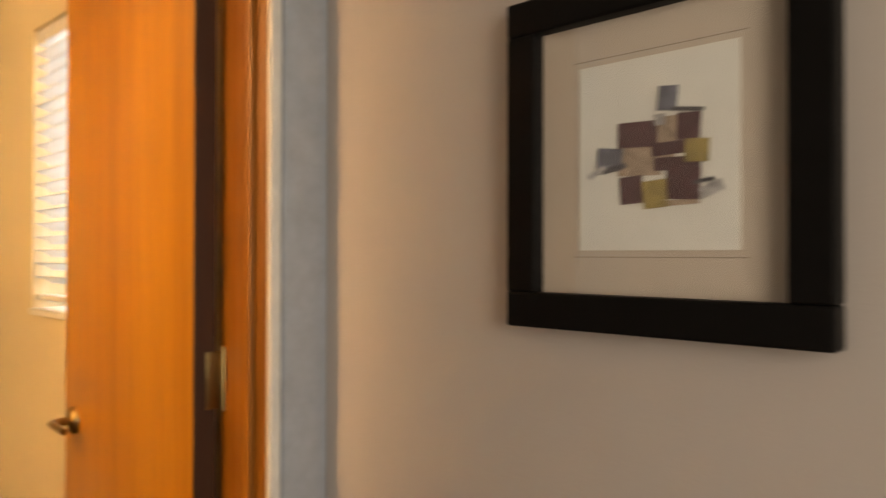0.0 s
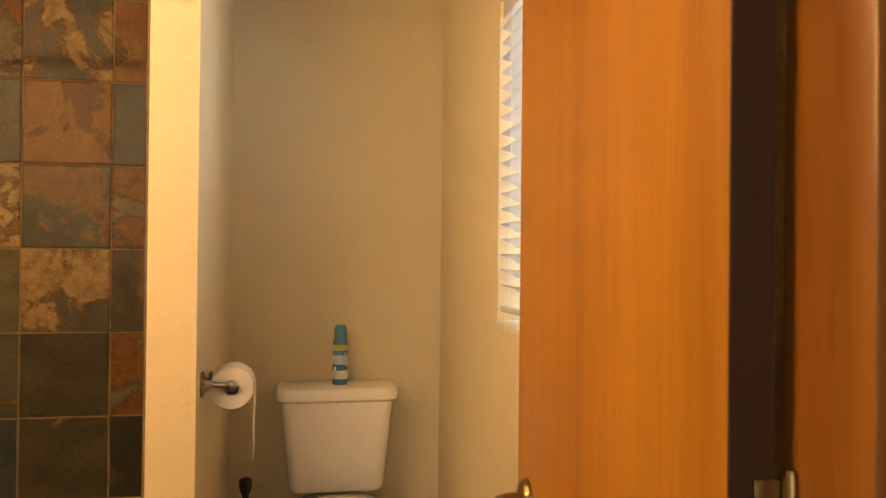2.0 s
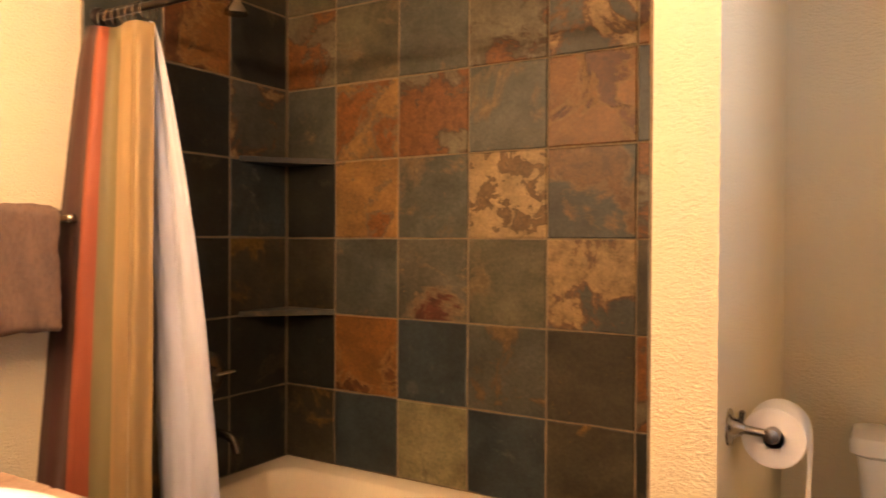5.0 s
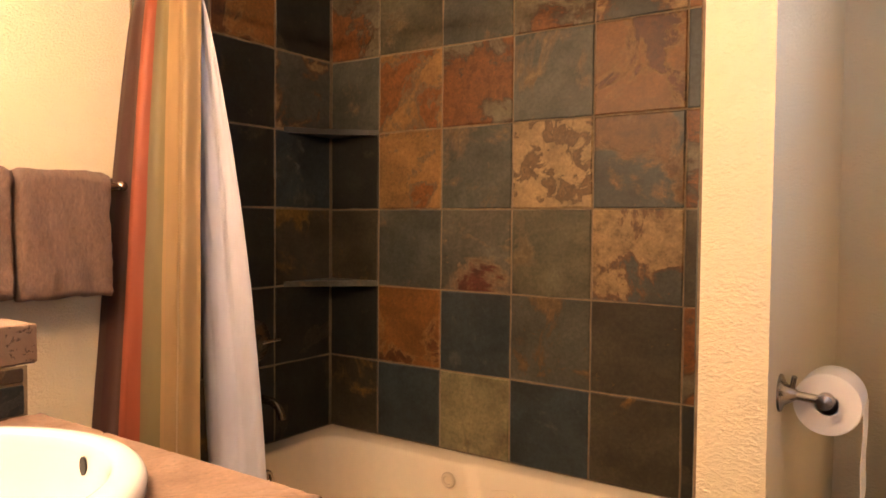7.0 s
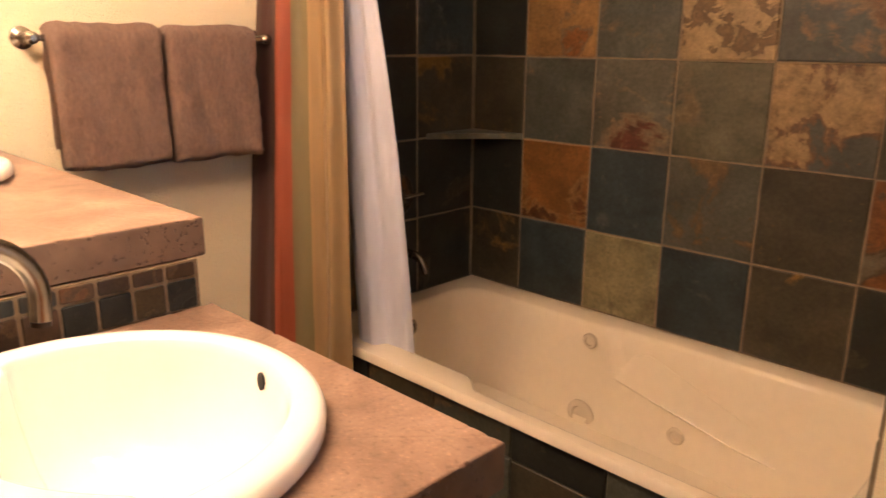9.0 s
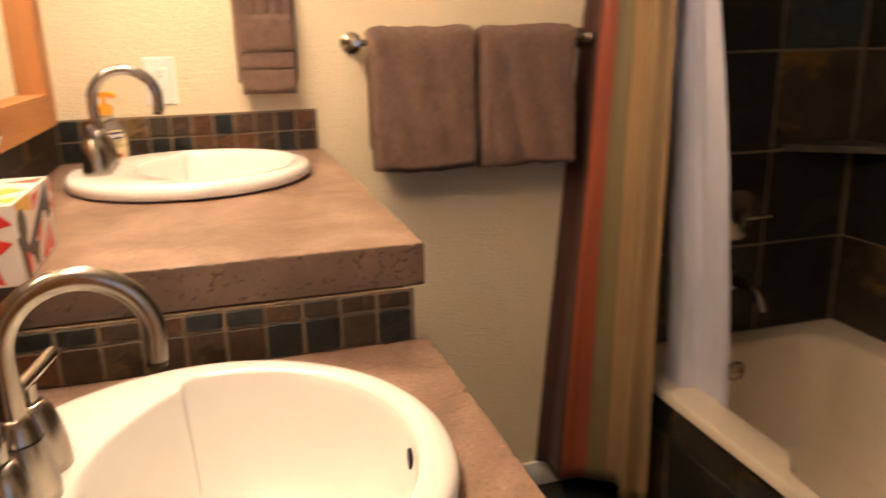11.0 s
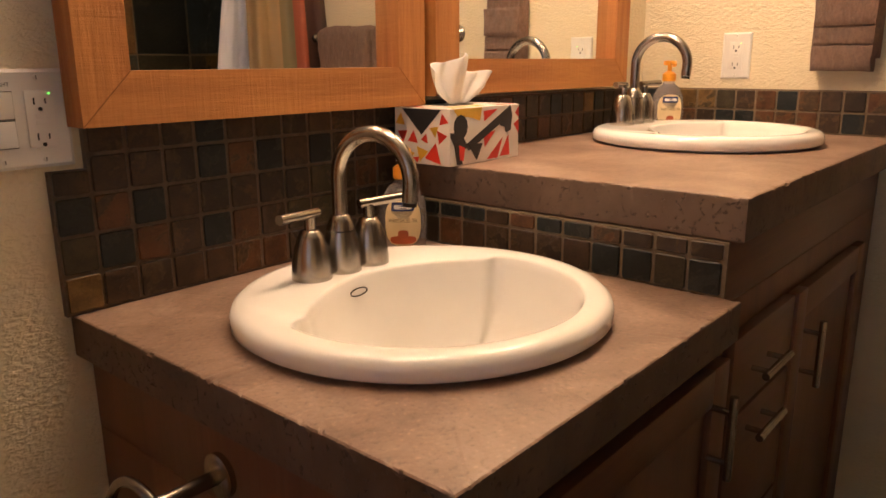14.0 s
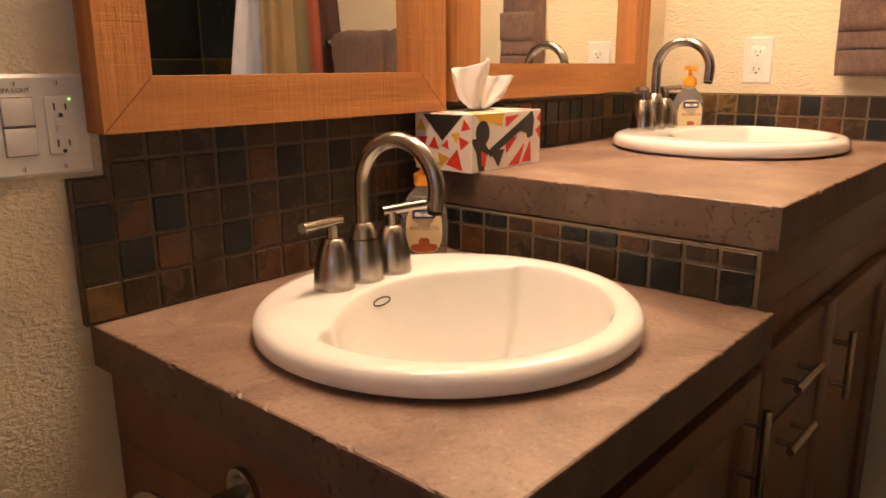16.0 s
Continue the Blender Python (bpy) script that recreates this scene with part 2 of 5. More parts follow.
SLATES = {
    "grey": slate("slate_grey", (0.060, 0.064, 0.052), (0.135, 0.098, 0.050), 0.10, (0.100, 0.083, 0.052)),
    "blue": slate("slate_blue", (0.026, 0.035, 0.038), (0.075, 0.082, 0.074), 0.06, (0.060, 0.062, 0.052)),
    "dark": slate("slate_dark", (0.018, 0.019, 0.016), (0.035, 0.030, 0.022), 0.15, (0.045, 0.036, 0.022)),
    "rust": slate("slate_rust", (0.135, 0.060, 0.015), (0.080, 0.030, 0.010), 0.38, (0.190, 0.115, 0.042)),
    "rustmix": slate("slate_rust_mixed", (0.105, 0.092, 0.058), (0.130, 0.052, 0.014), 0.50, (0.040, 0.020, 0.011)),
    "tan": slate("slate_tan", (0.235, 0.165, 0.080), (0.120, 0.076, 0.034), 0.34, (0.040, 0.027, 0.014), 0.45, 1.0, 15.0),
    "tanrust": slate("slate_tan_rust", (0.185, 0.105, 0.036), (0.150, 0.060, 0.015), 0.36, (0.090, 0.078, 0.050)),
    "olive": slate("slate_olive", (0.074, 0.069, 0.042), (0.110, 0.085, 0.044), 0.25, (0.100, 0.083, 0.048)),
    "green": slate("slate_pale_green", (0.165, 0.148, 0.080), (0.095, 0.084, 0.045), 0.25, (0.110, 0.098, 0.055)),
    "brown": slate("slate_brown", (0.042, 0.036, 0.023), (0.150, 0.088, 0.022), 0.14, (0.095, 0.062, 0.022)),
    "red": slate("slate_red", (0.070, 0.067, 0.050), (0.072, 0.021, 0.011), 0.52, (0.175, 0.125, 0.065), 0.45, 1.0, 2.6),
    "greytan": slate("slate_grey_tan", (0.058, 0.060, 0.050), (0.220, 0.150, 0.070), 0.42, (0.110, 0.050, 0.018)),
    "greyrust": slate("slate_grey_rust", (0.050, 0.051, 0.040), (0.120, 0.080, 0.034), 0.24, (0.085, 0.052, 0.022)),
    "cloudrust": slate("slate_grey_rust_clouds", (0.046, 0.050, 0.043), (0.105, 0.055, 0.020), 0.36, (0.160, 0.100, 0.042), 0.45, 1.0, 3.0),
}
MOSAIC = [slate("mosaic_" + n, a, b2, 0.3, c2, 0.46, 5.0) for n, a, b2, c2 in (
    ("black", (0.010, 0.014, 0.014), (0.018, 0.021, 0.020), (0.030, 0.028, 0.022)), ("brown", (0.050, 0.029, 0.015), (0.075, 0.044, 0.022), (0.024, 0.015, 0.009)),
    ("umber", (0.030, 0.019, 0.011), (0.058, 0.035, 0.018), (0.080, 0.052, 0.026)), ("rust", (0.090, 0.038, 0.014), (0.060, 0.036, 0.018), (0.120, 0.064, 0.026)),
    ("ochre", (0.150, 0.088, 0.026), (0.080, 0.054, 0.022), (0.200, 0.126, 0.046)), ("olive", (0.046, 0.036, 0.019), (0.072, 0.056, 0.028), (0.026, 0.021, 0.013)))]


# ---- mesh helpers ----
def finish(name, bm, mat, parent=None, label="", smooth=False):
    bmesh.ops.recalc_face_normals(bm, faces=bm.faces)
    me = bpy.data.meshes.new(name)
    bm.to_mesh(me)
    bm.free()
    for m in mat if isinstance(mat, (list, tuple)) else [mat]:
        me.materials.append(m)
    if smooth:
        me.polygons.foreach_set("use_smooth", [True] * len(me.polygons))
        if smooth != "all":
            me.set_sharp_from_angle(angle=radians(40))
    ob = new(name, me)
    if parent:
        ob.parent = parent
    if label:
        tagged(ob, label)
    return ob


def part(name, bm, material, parent, label="", smooth=True):
    return finish(name, bm, material, parent, label, smooth)


def empty(name, loc, label, category, group="", kind=""):
    ob = new(name)
    ob.empty_display_size = 0.05
    ob.location = loc
    return tagged(ob, label, category, group, kind)


def add_box(bm, a, b, bev=0.0, seg=2):
    verts = [bm.verts.new((x, y, z)) for x in (a[0], b[0]) for y in (a[1], b[1]) for z in (a[2], b[2])]
    fs = [bm.faces.new([verts[i] for i in q]) for q in ((0, 1, 3, 2), (4, 6, 7, 5), (0, 4, 5, 1), (2, 3, 7, 6), (0, 2, 6, 4), (1, 5, 7, 3))]
    if bev:
        es = list({e for f in fs for e in f.edges})
        bmesh.ops.bevel(bm, geom=es, offset=bev, segments=seg, affect="EDGES", profile=0.5)


def box(a, b, bev=0.0, seg=2):
    bm = bmesh.new()
    add_box(bm, a, b, bev, seg)
    return bm


def rings(bm, loops, close0=True, close1=True):
    """Loft through loops of equal point count."""
    vs = [[bm.verts.new(p) for p in lp] for lp in loops]
    n = len(vs[0])
    for a, b in zip(vs, vs[1:]):
        for i in range(n):
            bm.faces.new((a[i], a[(i + 1) % n], b[(i + 1) % n], b[i]))
    if close0:
        bm.faces.new(vs[0])
    if close1:
        bm.faces.new(vs[-1])
    return vs


def lathe(profile, c=(0, 0, 0), axis="z", n=28, sx=1.0, sy=1.0):
    bm = bmesh.new()
    loops = []
    for r, h in profile:
        lp = []
        for i in range(n):
            a = 2 * math.pi * i / n
            u, v = max(r, 1e-4) * math.cos(a) * sx, max(r, 1e-4) * math.sin(a) * sy
            p = {"z": (u, v, h), "x": (h, u, v), "y": (u, h, v)}[axis]
            lp.append((c[0] + p[0], c[1] + p[1], c[2] + p[2]))
        loops.append(lp)
    rings(bm, loops)
    return bm


def tube(points, r, n=14, r1=None):
    """A round tube along a line of points."""
    bm = bmesh.new()
    pts = [Vector(p) for p in points]
    loops, up = [], None
    for i, p in enumerate(pts):
        d = (pts[min(i + 1, len(pts) - 1)] - pts[max(i - 1, 0)]).normalized()
        if up is None:
            up = d.orthogonal().normalized()
        up = (up - d * up.dot(d)).normalized()
        w = d.cross(up)
        rr = r if r1 is None else r + (r1 - r) * i / (len(pts) - 1)
        loops.append([p + up * math.cos(2 * math.pi * k / n) * rr + w * math.sin(2 * math.pi * k / n) * rr for k in range(n)])
    rings(bm, loops)
    return bm


def arc(c, r, a0, a1, n, plane="yz"):
    out = []
    for i in range(n + 1):
        a = radians(a0 + (a1 - a0) * i / n)
        u, v = r * math.cos(a), r * math.sin(a)
        out.append({"yz": (c[0], c[1] + u, c[2] + v), "xz": (c[0] + u, c[1], c[2] + v), "xy": (c[0] + u, c[1] + v, c[2])}[plane])
    return out


def walls(name, boxes, mat, label):
    bm = bmesh.new()
    for a, b in boxes:
        add_box(bm, a, b)
    return tagged(finish(name, bm, mat), label, "wall", kind="structure")


# ---- structure ----
wall_north = walls("wall_north", [((-0.42, 0.012, F), (2.62, 0.14, CEIL))], CREAM, "cream textured plaster wall behind tub and toilet")
wall_west = walls("wall_west", [((-0.42, -2.5, F), (EX, 0.012, CEIL))], CREAM, "cream textured plaster end wall with towels")
wall_south = walls("wall_south", [((EX, HY + 0.002, F), (1.60, MY, CEIL)), ((1.60, HY + 0.002, 2.10), (2.31, MY, CEIL)), ((2.31, HY + 0.002, F), (RX, MY, CEIL))], CREAM, "cream textured plaster wall with a doorway")
wall_hall = walls("wall_hall", [((0.0, HY - 0.004, F), (1.60, HY, CEIL)), ((1.60, HY - 0.004, 2.10), (2.31, HY, CEIL)), ((2.31, HY - 0.004, F), (HX, HY - 0.0002, CEIL))], GREY_WALL, "grey plaster hall side of the doorway wall")
WY0, WY1, WZ0, WZ1 = -1.60, -0.862, 1.215, 2.12
wall_east = walls("wall_east", [((RX, WY1, F), (2.62, 0.012, CEIL)), ((RX, WY0, F), (2.62, WY1, WZ0)), ((RX, WY0, WZ1), (2.62, WY1, CEIL)), ((RX, HY + 0.002, F), (2.62, WY0, CEIL))], CREAM, "cream textured plaster wall with a window")
wall_hall_east = walls("wall_hall_east", [((HX, -5.1, F), (2.62, HY, CEIL))], GREY_WALL, "warm grey plaster wall with a framed picture")
wall_hall_west = walls("wall_hall_west", [((-0.12, -5.1, F), (0.0, HY, CEIL))], GREY_WALL, "warm grey plaster hall wall")
wall_hall_south = walls("wall_hall_south", [((-0.12, -5.24, F), (0.6, -5.1, CEIL)), ((1.8, -5.24, F), (2.62, -5.1, CEIL)), ((0.6, -5.24, F), (1.8, -5.1, 0.95)), ((0.6, -5.24, 2.2), (1.8, -5.1, CEIL))], GREY_WALL, "warm grey plaster hall wall with a window")
partition = walls("partition_wall", [((PX0 + 0.008, PY, F), (PX1, 0.012, CEIL))], CREAM, "cream textured plaster partition beside the bathtub")
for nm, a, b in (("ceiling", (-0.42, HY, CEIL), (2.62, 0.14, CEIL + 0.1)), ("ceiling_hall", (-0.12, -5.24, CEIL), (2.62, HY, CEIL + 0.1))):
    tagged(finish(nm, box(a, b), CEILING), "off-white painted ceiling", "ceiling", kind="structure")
ground = tagged(finish("ground", box((-60, -60, -1.2), (60, 60, -1.0)), plain("ground_earth", (0.10, 0.11, 0.06), 0.9)), "grassy ground outside the window", "ground", kind="structure")
floor = tagged(finish("floor", box((-0.42, HY, F - 0.1), (2.62, 0.14, F - 0.004)), GROUT_DARK), "dark slate tiled bathroom floor", "floor", kind="structure")
floor_hall = tagged(finish("floor_hall", box((-0.12, -5.24, F - 0.1), (2.62, HY, F)), wood("hall_floor_wood", (0.16, 0.08, 0.035), (0.28, 0.15, 0.07), "y", 0.4)), "brown wooden hall floor", "floor", kind="structure")

# baseboards
for a, b in (((EX, -1.735, F), (EX + 0.014, -0.87, F + 0.085)), ((1.645, -0.90, F), (1.657, 0.0, F + 0.085)), ((1.66, 0.0, F), (RX, 0.011, F + 0.085)), ((RX - 0.014, -2.2, F), (RX, -0.004, F + 0.085))):
    tagged(finish("baseboard", box(a, b, 0.003), WHITE, smooth=True), "white painted baseboard", "baseboard", kind="structure")

# door opening: lining, stop and casings
JX = 2.28
lining = empty("door_1", (JX, -2.43, F), "open fir doorway lining with grey painted casing", "door frame", kind="structure")
def at(ob, *kids):
    for k in kids:
        k.matrix_parent_inverse = Matrix.Translation(ob.location).inverted()
at(lining,
   part("jamb", box((JX, HY - 0.004, F), (2.309, MY - 0.004, 2.10), 0.002), JAMB_WOOD, lining),
   part("jamb", box((1.601, HY - 0.004, F), (1.63, MY + 0.004, 2.10), 0.002), JAMB_WOOD, lining),
   part("head", box((1.63, HY - 0.004, 2.071), (JX, MY + 0.004, 2.099), 0.002), JAMB_WOOD, lining),
   part("door_stop", box((JX - 0.011, -2.475, F), (JX - 0.0005, -2.435, 2.07), 0.003), JAMB_WOOD, lining),
   part("door_stop", box((1.6305, -2.475, F), (1.641, -2.435, 2.07), 0.003), JAMB_WOOD, lining),
   part("casing", box((JX + 0.0205, HY - 0.022, F), (HX - 0.001, HY - 0.0045, 2.17), 0.005), BLUE_TRIM, lining, "blue-grey painted door casing"),
   part("casing", box((1.53, HY - 0.022, F), (1.622, HY - 0.0045, 2.17), 0.005), BLUE_TRIM, lining, "blue-grey painted door casing"),
   part("casing_bead", box((JX + 0.0005, HY - 0.016, F), (JX + 0.020, HY - 0.0045, 2.17), 0.002), WHITE, lining),
   part("casing_head", box((1.53, HY - 0.022, 2.1705), (HX - 0.001, HY - 0.0045, 2.26), 0.005), BLUE_TRIM, lining))

# door leaf, swung into the bathroom
door = empty("door_2", (2.252, -2.372, F + 0.012), "open honey-stained fir flush door with brass lever", "door", kind="structure")
def dpart(name, bm, mat, label=""):
    return part(name, bm, mat, door, label)
DW, DT = 0.632, 0.038
dpart("leaf", box((-0.022, 0.003, 0.0), (DT - 0.022, DW, 2.02), 0.0015), DOOR_WOOD)
dpart("hinge_edge", box((-0.0215, 0.0, 0.0), (DT - 0.0225, 0.003, 2.02)), DOOR_EDGE_SHADED)
for hz in (0.18, 1.06, 1.83):
    hg = dpart("hinge", box((DT - 0.040, -0.003, hz), (DT - 0.008, -0.0001, hz + 0.095), 0.001), BRASS, "brass butt hinge")
    hb = lathe([(0, 0), (0.006, 0), (0.006, 0.1), (0.004, 0.106), (0, 0.106)], (DT - 0.012, -0.007, hz - 0.003), "z", 14)
    part("hinge_pin", hb, BRASS, hg)
kz, ky = 0.955, DW - 0.062
for sgn in (-1, 1):
    x0 = -0.022 if sgn < 0 else DT - 0.022
    rose = dpart("rose", lathe([(0, 0), (0.030, 0), (0.030, 0.004 * sgn), (0.024, 0.012 * sgn), (0.012, 0.016 * sgn), (0, 0.016 * sgn)], (x0, ky, kz), "x"), BRASS, "worn brass rose")
    part("lever", tube([(x0 + 0.012 * sgn, ky, kz), (x0 + 0.035 * sgn, ky, kz), (x0 + 0.048 * sgn, ky - 0.008, kz), (x0 + 0.05 * sgn, ky - 0.03, kz), (x0 + 0.048 * sgn, ky - 0.085, kz - 0.004)], 0.010, 12, 0.007), BRASS, rose)
door.rotation_euler = (0, 0, radians(-1.9))

# window with blind
win = empty("window_1", (2.56, (WY0 + WY1) / 2, WZ0), "white vinyl window in a plastered recess", "window", kind="structure")
def wpart(name, bm, mat, label=""):
    ob = part(name, bm, mat, win, label)
    at(win, ob)
    return ob
wpart("window_frame", box((2.57, WY0, WZ0), (2.615, WY0 + 0.045, WZ1), 0.004), WHITE)
wpart("window_frame", box((2.57, WY1 - 0.045, WZ0), (2.615, WY1, WZ1), 0.004), WHITE)
wpart("window_frame", box((2.57, WY0 + 0.045, WZ0), (2.615, WY1 - 0.045, WZ0 + 0.045), 0.004), WHITE)
wpart("window_frame", box((2.57, WY0 + 0.045, WZ1 - 0.045), (2.615, WY1 - 0.045, WZ1), 0.004), WHITE)
pane = wpart("pane", box((2.592, WY0 + 0.045, WZ0 + 0.045), (2.596, WY1 - 0.045, WZ1 - 0.045)), glass("window_glass"))
pane.visible_shadow = False
wpart("window_sill", box((RX - 0.012, WY0 + 0.002, WZ0 - 0.018), (2.57, WY1 - 0.002, WZ0 + 0.004), 0.004), WHITE)

blind = empty("window_blind", (2.478, (WY0 + WY1) / 2, WZ1), "white horizontal slat blind, lowered and half open", "blind")
SLAT = plain("blind_vinyl", (0.80, 0.80, 0.80), 0.35, var=0.02)
SLAT.node_tree.nodes["Principled BSDF"].inputs["Transmission Weight"].default_value = 0.12
def bpart(name, bm, mat):
    ob = part(name, bm, mat, blind)
    at(blind, ob)
    return ob
BY0, BY1 = WY0 + 0.008, WY1 - 0.010
bpart("headrail", box((2.455, BY0, WZ1 - 0.05), (2.510, BY1, WZ1 - 0.004), 0.004), SLAT)
sz = WZ1 - 0.085
while sz > WZ0 + 0.07:
    bm = bmesh.new()
    prof = [(-0.024, -0.013), (-0.012, -0.0035), (0.0, 0.002), (0.012, 0.0045), (0.024, 0.010)]
    loops = [[(2.478 - u, y, sz + v) for u, v in prof] + [(2.478 - u, y, sz + v - 0.0025) for u, v in reversed(prof)] for y in (BY0, BY1)]
    rings(bm, loops)
    bpart("slat", bm, SLAT)
    sz -= 0.0425
bpart("bottom_rail", box((2.456, BY0, WZ0 + 0.03), (2.500, BY1, WZ0 + 0.048), 0.004), SLAT)
for y in (BY0 + 0.1, BY1 - 0.1):
    bpart("ladder_cord", tube([(2.4525, y, WZ0 + 0.04), (2.4525, y, WZ1 - 0.03)], 0.0012, 6), SLAT)

# ---- picture in the hall ----
pic = empty("framed_picture", (HX, -3.107, 1.50), "framed abstract collage print in a wide black frame", "picture")
def ppart(name, bm, mat, label="", parent=None):
    ob = part(name, bm, mat, parent or pic, label, False)
    at(pic, ob)
    return ob
Y0, Y1, Z0, Z1, FWD = -3.294, -2.920, 1.306, 1.70, 0.042
for a, b in (((Y0, Z0), (Y1, Z0 + FWD)), ((Y0, Z1 - FWD), (Y1, Z1)), ((Y0, Z0 + FWD), (Y0 + FWD, Z1 - FWD)), ((Y1 - FWD, Z0 + FWD), (Y1, Z1 - FWD))):
    ppart("frame_bar", box((HX - 0.030, a[0], a[1]), (HX - 0.001, b[0], b[1]), 0.003), FRAME_BLACK)
mat_board = plain("mat_board", (0.50, 0.42, 0.34), 0.9, var=0.02)
ppart("mat", box((HX - 0.010, Y0 + FWD, Z0 + FWD), (HX - 0.002, Y1 - FWD, Z1 - FWD)), mat_board, "beige bevelled mat")
ppart("print", box((HX - 0.0115, Y0 + 0.092, Z0 + 0.092), (HX - 0.0101, Y1 - 0.095, Z1 - 0.092)), plain("print_paper", (0.68, 0.66, 0.60), 0.9, var=0.02))
art = [((0.34, 0.25, 0.18), [(-3.100, 1.500, 0.034, 0.016, 2), (-3.125, 1.526, 0.012, 0.014, 0), (-3.092, 1.483, 0.026, 0.004, 2), (-3.135, 1.448, 0.026, 0.003, -2)]),
       ((0.075, 0.028, 0.032), [(-3.090, 1.524, 0.024, 0.014, 2), (-3.149, 1.527, 0.013, 0.014, 3), (-3.133, 1.506, 0.026, 0.007, -2), (-3.136, 1.489, 0.026, 0.007, 2), (-3.083, 1.464, 0.014, 0.015, -3), (-3.143, 1.468, 0.019, 0.017, 3)]),
       ((0.30, 0.22, 0.07), [(-3.158, 1.501, 0.013, 0.012, 4), (-3.111, 1.458, 0.014, 0.015, -4)]),
       ((0.13, 0.13, 0.16), [(-3.126, 1.559, 0.011, 0.013, 6), (-3.056, 1.500, 0.016, 0.012, 8)]),
       ((0.07, 0.065, 0.07), [(-3.148, 1.5445, 0.018, 0.0022, 8), (-3.062, 1.489, 0.015, 0.003, -10), (-3.165, 1.469, 0.012, 0.002, -8)]),
       ((0.36, 0.34, 0.33), [(-3.040, 1.486, 0.012, 0.003, -28), (-3.174, 1.460, 0.013, 0.006, -22), (-3.117, 1.537, 0.006, 0.006, 0)])]
for i, (col, spots) in enumerate(art):
    m = plain("print_ink", col, 0.9, var=0.35, scale=90)
    for j, (y, z, w, h, turn) in enumerate(spots):
        bm = box((0, -w, -h), (0.0003, w, h))
        c, s = math.cos(radians(turn)), math.sin(radians(turn))
        for v in bm.verts:
            v.co = Vector((HX - 0.0119 - v.co.x - 0.0004 * i - 0.00008 * j, y + v.co.y * c - v.co.z * s, z + v.co.y * s + v.co.z * c))
        ppart("print_shape", bm, m)
for a, c in (((Y0 + 0.084, Z0 + 0.084), (Y1 - 0.087, Z0 + 0.0848)), ((Y0 + 0.084, Z1 - 0.0848), (Y1 - 0.087, Z1 - 0.084))):
    ppart("mat_line", box((HX - 0.0104, a[0], a[1]), (HX - 0.0100, c[0], c[1])), plain("mat_line_ink", (0.22, 0.17, 0.13), 0.9))
ppart("glazing", box((HX - 0.0185, Y0 + FWD - 0.002, Z0 + FWD - 0.002), (HX - 0.0165, Y1 - FWD + 0.002, Z1 - FWD + 0.002)), glass("picture_glass")).visible_shadow = False

# ---- bathtub ----
tub = empty("bathtub", (0.6, -0.42, F), "cream acrylic whirlpool bathtub with moulded armrest", "bathtub")
def tpart(name, bm, mat, label="", smooth=True):
    ob = part(name, bm, mat, tub, label, smooth)
    at(tub, ob)
    return ob
TX0, TX1, TY0, TY1, RIM = EX + 0.008, PX0 - 0.002, -0.842, -0.002, 0.498
def tub_loop(inset, z, notch=0.06, rad=0.11, n=8, recess=0.0, xr=0.50):
    """Rounded outline of the basin with the wider rim at its tap end."""
    x0, x1, y0, y1 = TX0 + 0.085 + inset, TX1 - 0.085 - inset, TY0 + 0.045 + inset, TY1 - 0.105 - inset
    pts = []
    for cx, cy, a0 in ((x1 - rad, y0 + rad, 270), (x1 - rad, y1 + recess - rad, 0), (x0 + rad, y1 - rad, 90)):
        if a0 == 90:
            for i in range(n + 1):
                t = i / n
                pts.append((xr + 0.055 - 0.055 * t, y1 + recess * (1 - t * t * (3 - 2 * t)), z))
        pts += [(cx + rad * math.cos(radians(a0 + 90 * i / n)), cy + rad * math.sin(radians(a0 + 90 * i / n)), z) for i in range(n + 1)]
    yn = y0 + notch
    pts += [(x0 + rad + rad * math.cos(radians(180 + 90 * i / n)), yn + rad + rad * math.sin(radians(180 + 90 * i / n)), z) for i in range(n + 1)]
    for i in range(n + 1):
        t = i / n
        pts.append((0.40 + 0.10 * t, yn - notch * (3 * t * t - 2 * t ** 3), z))
    return pts
bm = bmesh.new()
inner = [tub_loop(-0.012, RIM, recess=0.022, xr=0.475), tub_loop(-0.003, RIM - 0.004, recess=0.022, xr=0.478), tub_loop(0.004, RIM - 0.016, recess=0.022, xr=0.484), tub_loop(0.022, RIM - 0.12, recess=0.024, xr=0.525), tub_loop(0.030, RIM - 0.19, 0.045, recess=0.020, xr=0.56), tub_loop(0.04, RIM - 0.28, 0.03), tub_loop(0.075, RIM - 0.365, 0.0), tub_loop(0.13, RIM - 0.385, 0.0)]
vs = rings(bm, inner, False, True)
n = len(vs[0])
outer = []
for p in inner[0]:
    c = Vector((0.62, -0.44))
    d = Vector(p[:2]) - c
    k = min(((TX1 - c.x) if d.x > 0 else (TX0 - c.x)) / d.x if abs(d.x) > 1e-6 else 9, ((TY1 - c.y) if d.y > 0 else (TY0 - c.y)) / d.y if abs(d.y) > 1e-6 else 9)
    outer.append((c.x + d.x * k, c.y + d.y * k))
for cx, cy in ((TX0, TY0), (TX1, TY0), (TX0, TY1), (TX1, TY1)):
    i = min(range(n), key=lambda q: (outer[q][0] - cx) ** 2 + (outer[q][1] - cy) ** 2)
    outer[i] = (cx, cy)
o1 = [bm.verts.new((x, y, RIM)) for x, y in outer]
o2 = [bm.verts.new((x, y - (0.006 if y < -0.8 else 0), RIM - 0.008)) for x, y in outer]
o3 = [bm.verts.new((x, y - (0.006 if y < -0.8 else 0), RIM - 0.030)) for x, y in outer]
